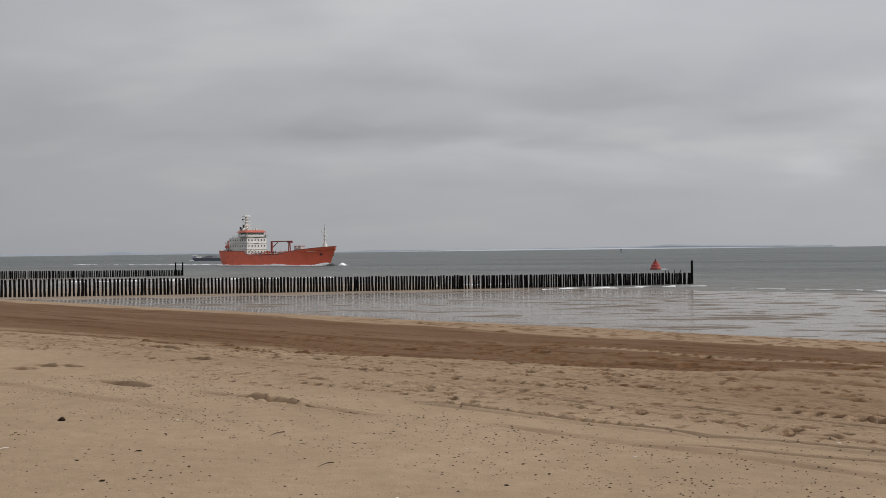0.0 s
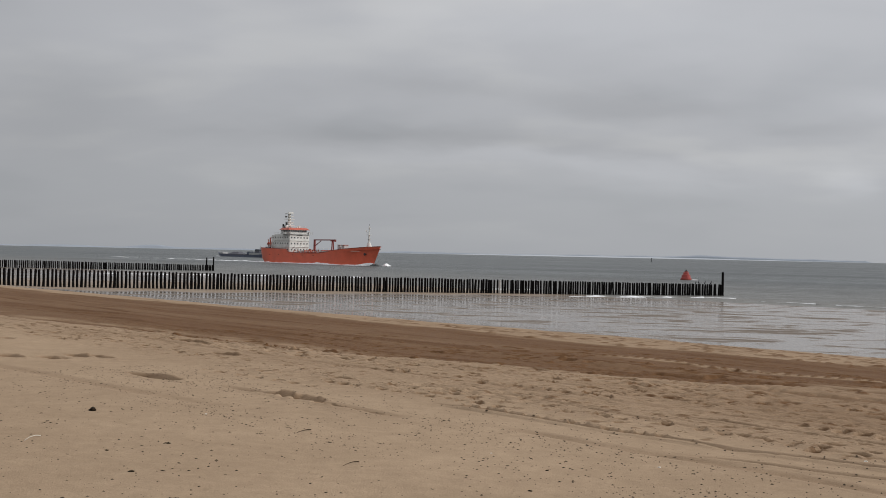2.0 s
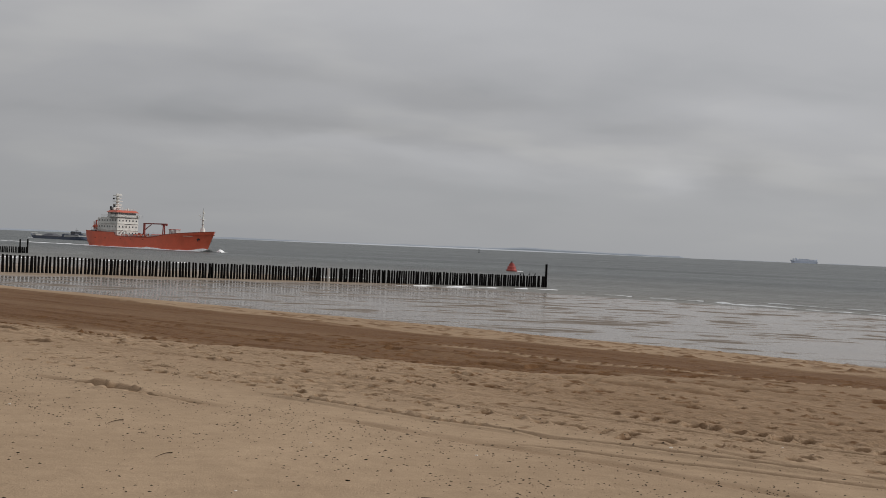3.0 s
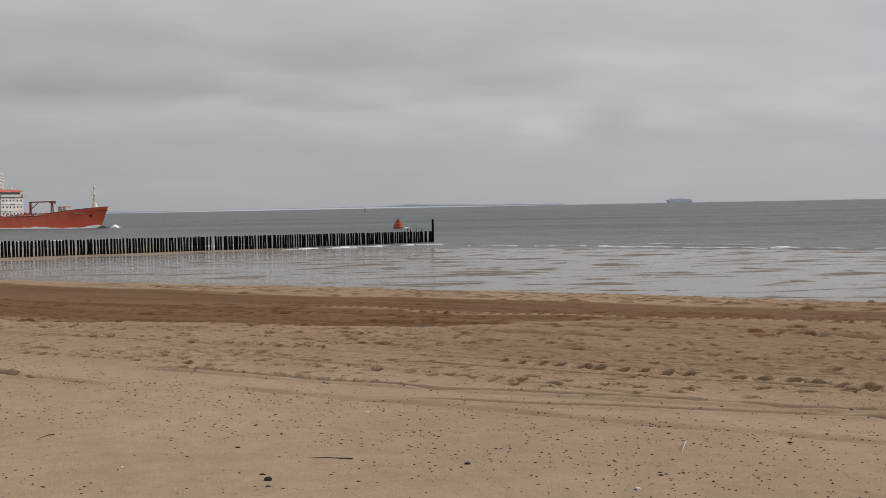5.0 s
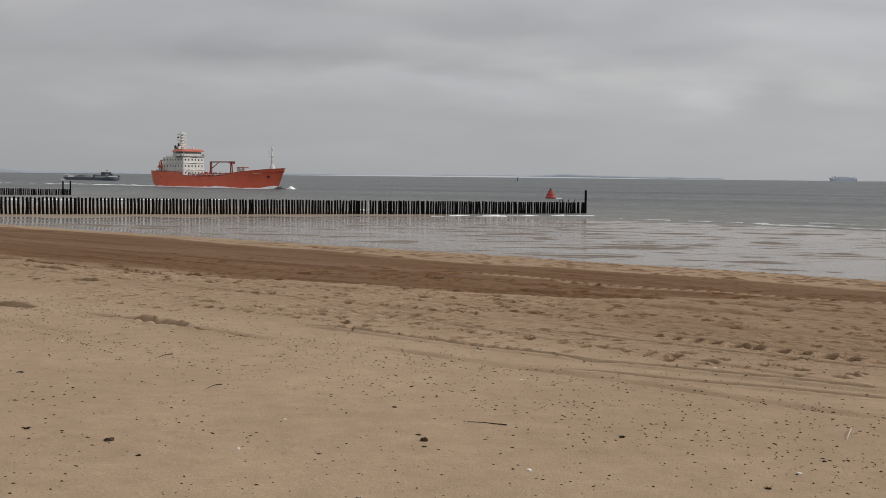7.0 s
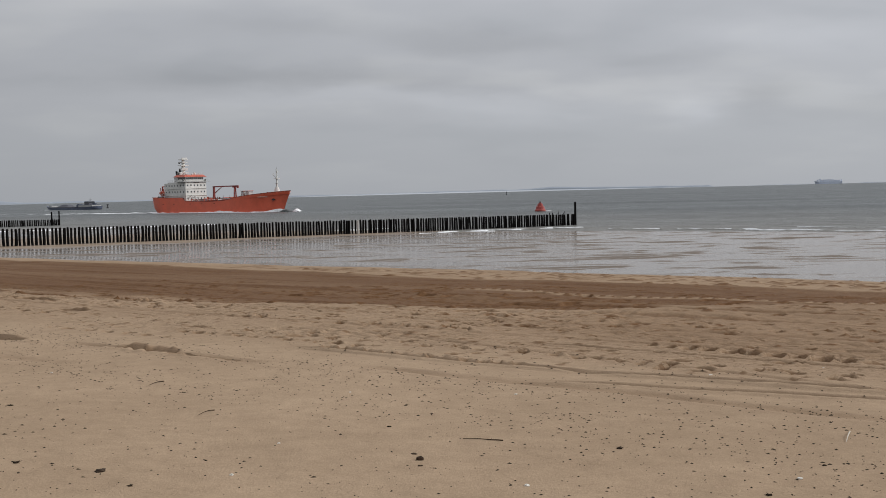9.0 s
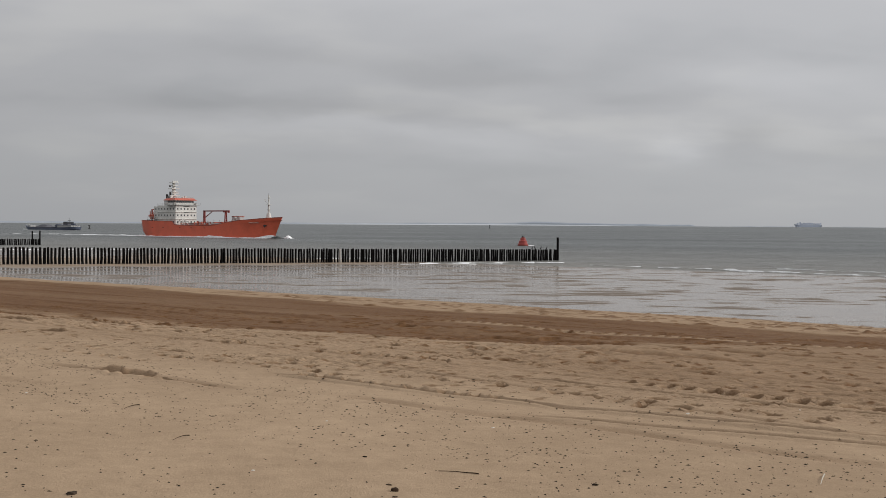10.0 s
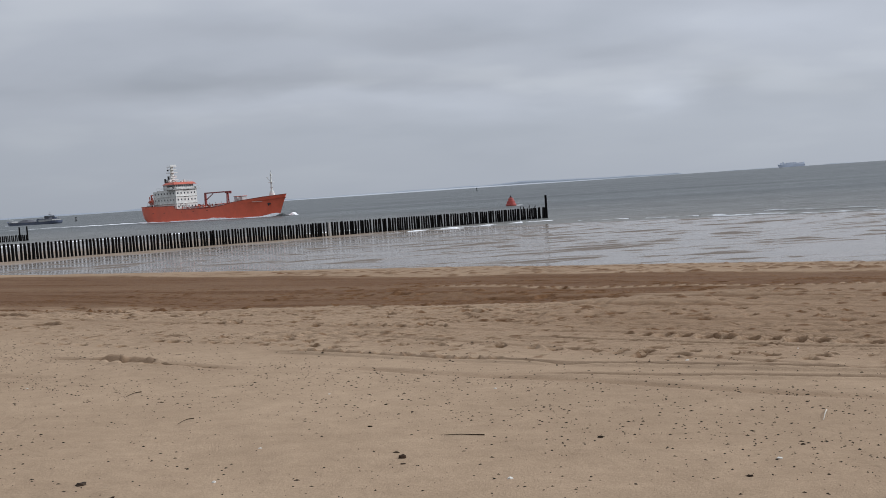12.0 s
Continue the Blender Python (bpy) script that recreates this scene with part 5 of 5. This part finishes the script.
stick("reed_stalk", (-3.9, 9.55), (-3.92, 9.25), 0.005, REED, "short bleached reed stalk on sand", "reed", 0.02, 6)
clump("beach_stone", -4.10, 11.44, 0.036, 8, WEED, "small black stone on dry sand", "stone", 0.8, 20)
for x, y, size, seed in ((-2.04, 7.26, 0.055, 11), (-2.73, 9.54, 0.05, 12), (-2.62, 8.15, 0.05, 13), (0.66, 9.13, 0.035, 14), (2.02, 7.25, 0.05, 15), (0.47, 8.23, 0.04, 16), (2.56, 5.96, 0.045, 17), (-1.18, 6.56, 0.04, 18),
                         (-3.1, 9.0, 0.035, 19), (-4.6, 10.2, 0.04, 20), (-3.5, 7.4, 0.035, 21), (3.2, 6.6, 0.035, 22), (4.6, 7.3, 0.045, 23)):
    weed_tuft(x, y, size * 0.42, seed)
clump("mussel_shell", -1.44, 6.97, 0.028, 24, SHINGLE, "brown broken shell on dry sand", "shell", 0.45, 50, 1.4)
for k, (x, y) in enumerate(((-0.35, 7.7), (1.7, 9.6), (3.9, 10.6), (5.35, 11.1), (-2.9, 11.6), (2.9, 6.3), (0.2, 9.9), (-0.6, 6.8), (1.2, 6.35))):
    tagged(clump("cockle_shell", x, y, 0.010 + 0.003 * (k % 3), 40 + k, SHELL, "small white cockle shell on dry sand", "shell", 0.5, 40 * k, 1.2), group="white shells")


def grit():
    """Countless dark crumbs of shell and peat strewn over the dry sand."""
    rng = random.Random(17)
    bm_v, bm_f = [], []
    made = 0
    while made < 11000:
        s, t = rng.uniform(2.4, 11.5), rng.uniform(-16, 6)
        streak = 0.5 + 0.5 * noise.noise((s * 0.9, t * 0.25, 3)) + 0.35 * noise.noise((s * 2.2, t * 1.1, 8))
        thick = 0.9 if s > 6.3 else 0.4
        if rng.random() > streak * thick * (1.0 if s < 9.2 else 0.4):
            continue
        x, y = s * SEAWARD.x + t * ALONG.x, s * SEAWARD.y + t * ALONG.y
        r = min(0.013, 0.0054 * math.exp(rng.gauss(0, 0.45)) * (1 + 0.04 * s))
        z = height(x, y)
        a = rng.uniform(0, 6.28)
        lx, ly, lz = r * rng.uniform(1.1, 2.2), r * rng.uniform(0.7, 1.2), r * rng.uniform(0.4, 0.7)
        base = len(bm_v)
        for k in range(5):
            b = a + k * 1.2566
            px, py = lx * math.cos(b - a) * rng.uniform(0.8, 1.2), ly * math.sin(b - a) * rng.uniform(0.8, 1.2)
            bm_v.append((x + px * math.cos(a) - py * math.sin(a), y + px * math.sin(a) + py * math.cos(a), z - 0.002))
        bm_v.append((x, y, z + lz))
        bm_f.extend([(base + k, base + (k + 1) % 5, base + 5) for k in range(5)])
        made += 1
    me = bpy.data.meshes.new("shell_grit")
    me.from_pydata(bm_v, [], bm_f)
    me.materials.append(SHINGLE)
    tagged(new("shell_grit", me), "dark crumbs of shell and peat strewn over dry sand", "grit", kind="stuff")


grit()


# ---- what moves ----
def motions():
    for thing, z in ((SHIP, -0.1), (WAKE, 0.0)):
        walk(thing, [(t, pose(-90.9 + 39.7 * t / 12, 495 - 42.8 * t / 12, z, 0, 0, -47.1)) for t in (0.0, 4.0, 8.0, 12.0)])
    walk(BARGE, [(t, pose(-164.0 - 28.5 * t / 12, 776 + 31.5 * t / 12, 0, 0, 0, 130)) for t in (0.0, 6.0, 12.0)])
    walk(CONTAINER_SHIP, [(t, pose(2000 - 47 * t / 12, 4040 + 23 * t / 12, 0, 0, 0, 154)) for t in (0.0, 12.0)])
    for k, (wave, x, y, turn) in enumerate(WAVES):
        lag = 1.6 + 0.5 * (k % 3)
        walk(wave, [(t, pose(x - 0.785 * lag * (t / 12 - 0.5), y - 0.62 * lag * (t / 12 - 0.5), 0.02 * math.sin(t * 0.8 + k), 0, 0, turn)) for t in (0.0, 3.0, 6.0, 9.0, 12.0)])


motions()
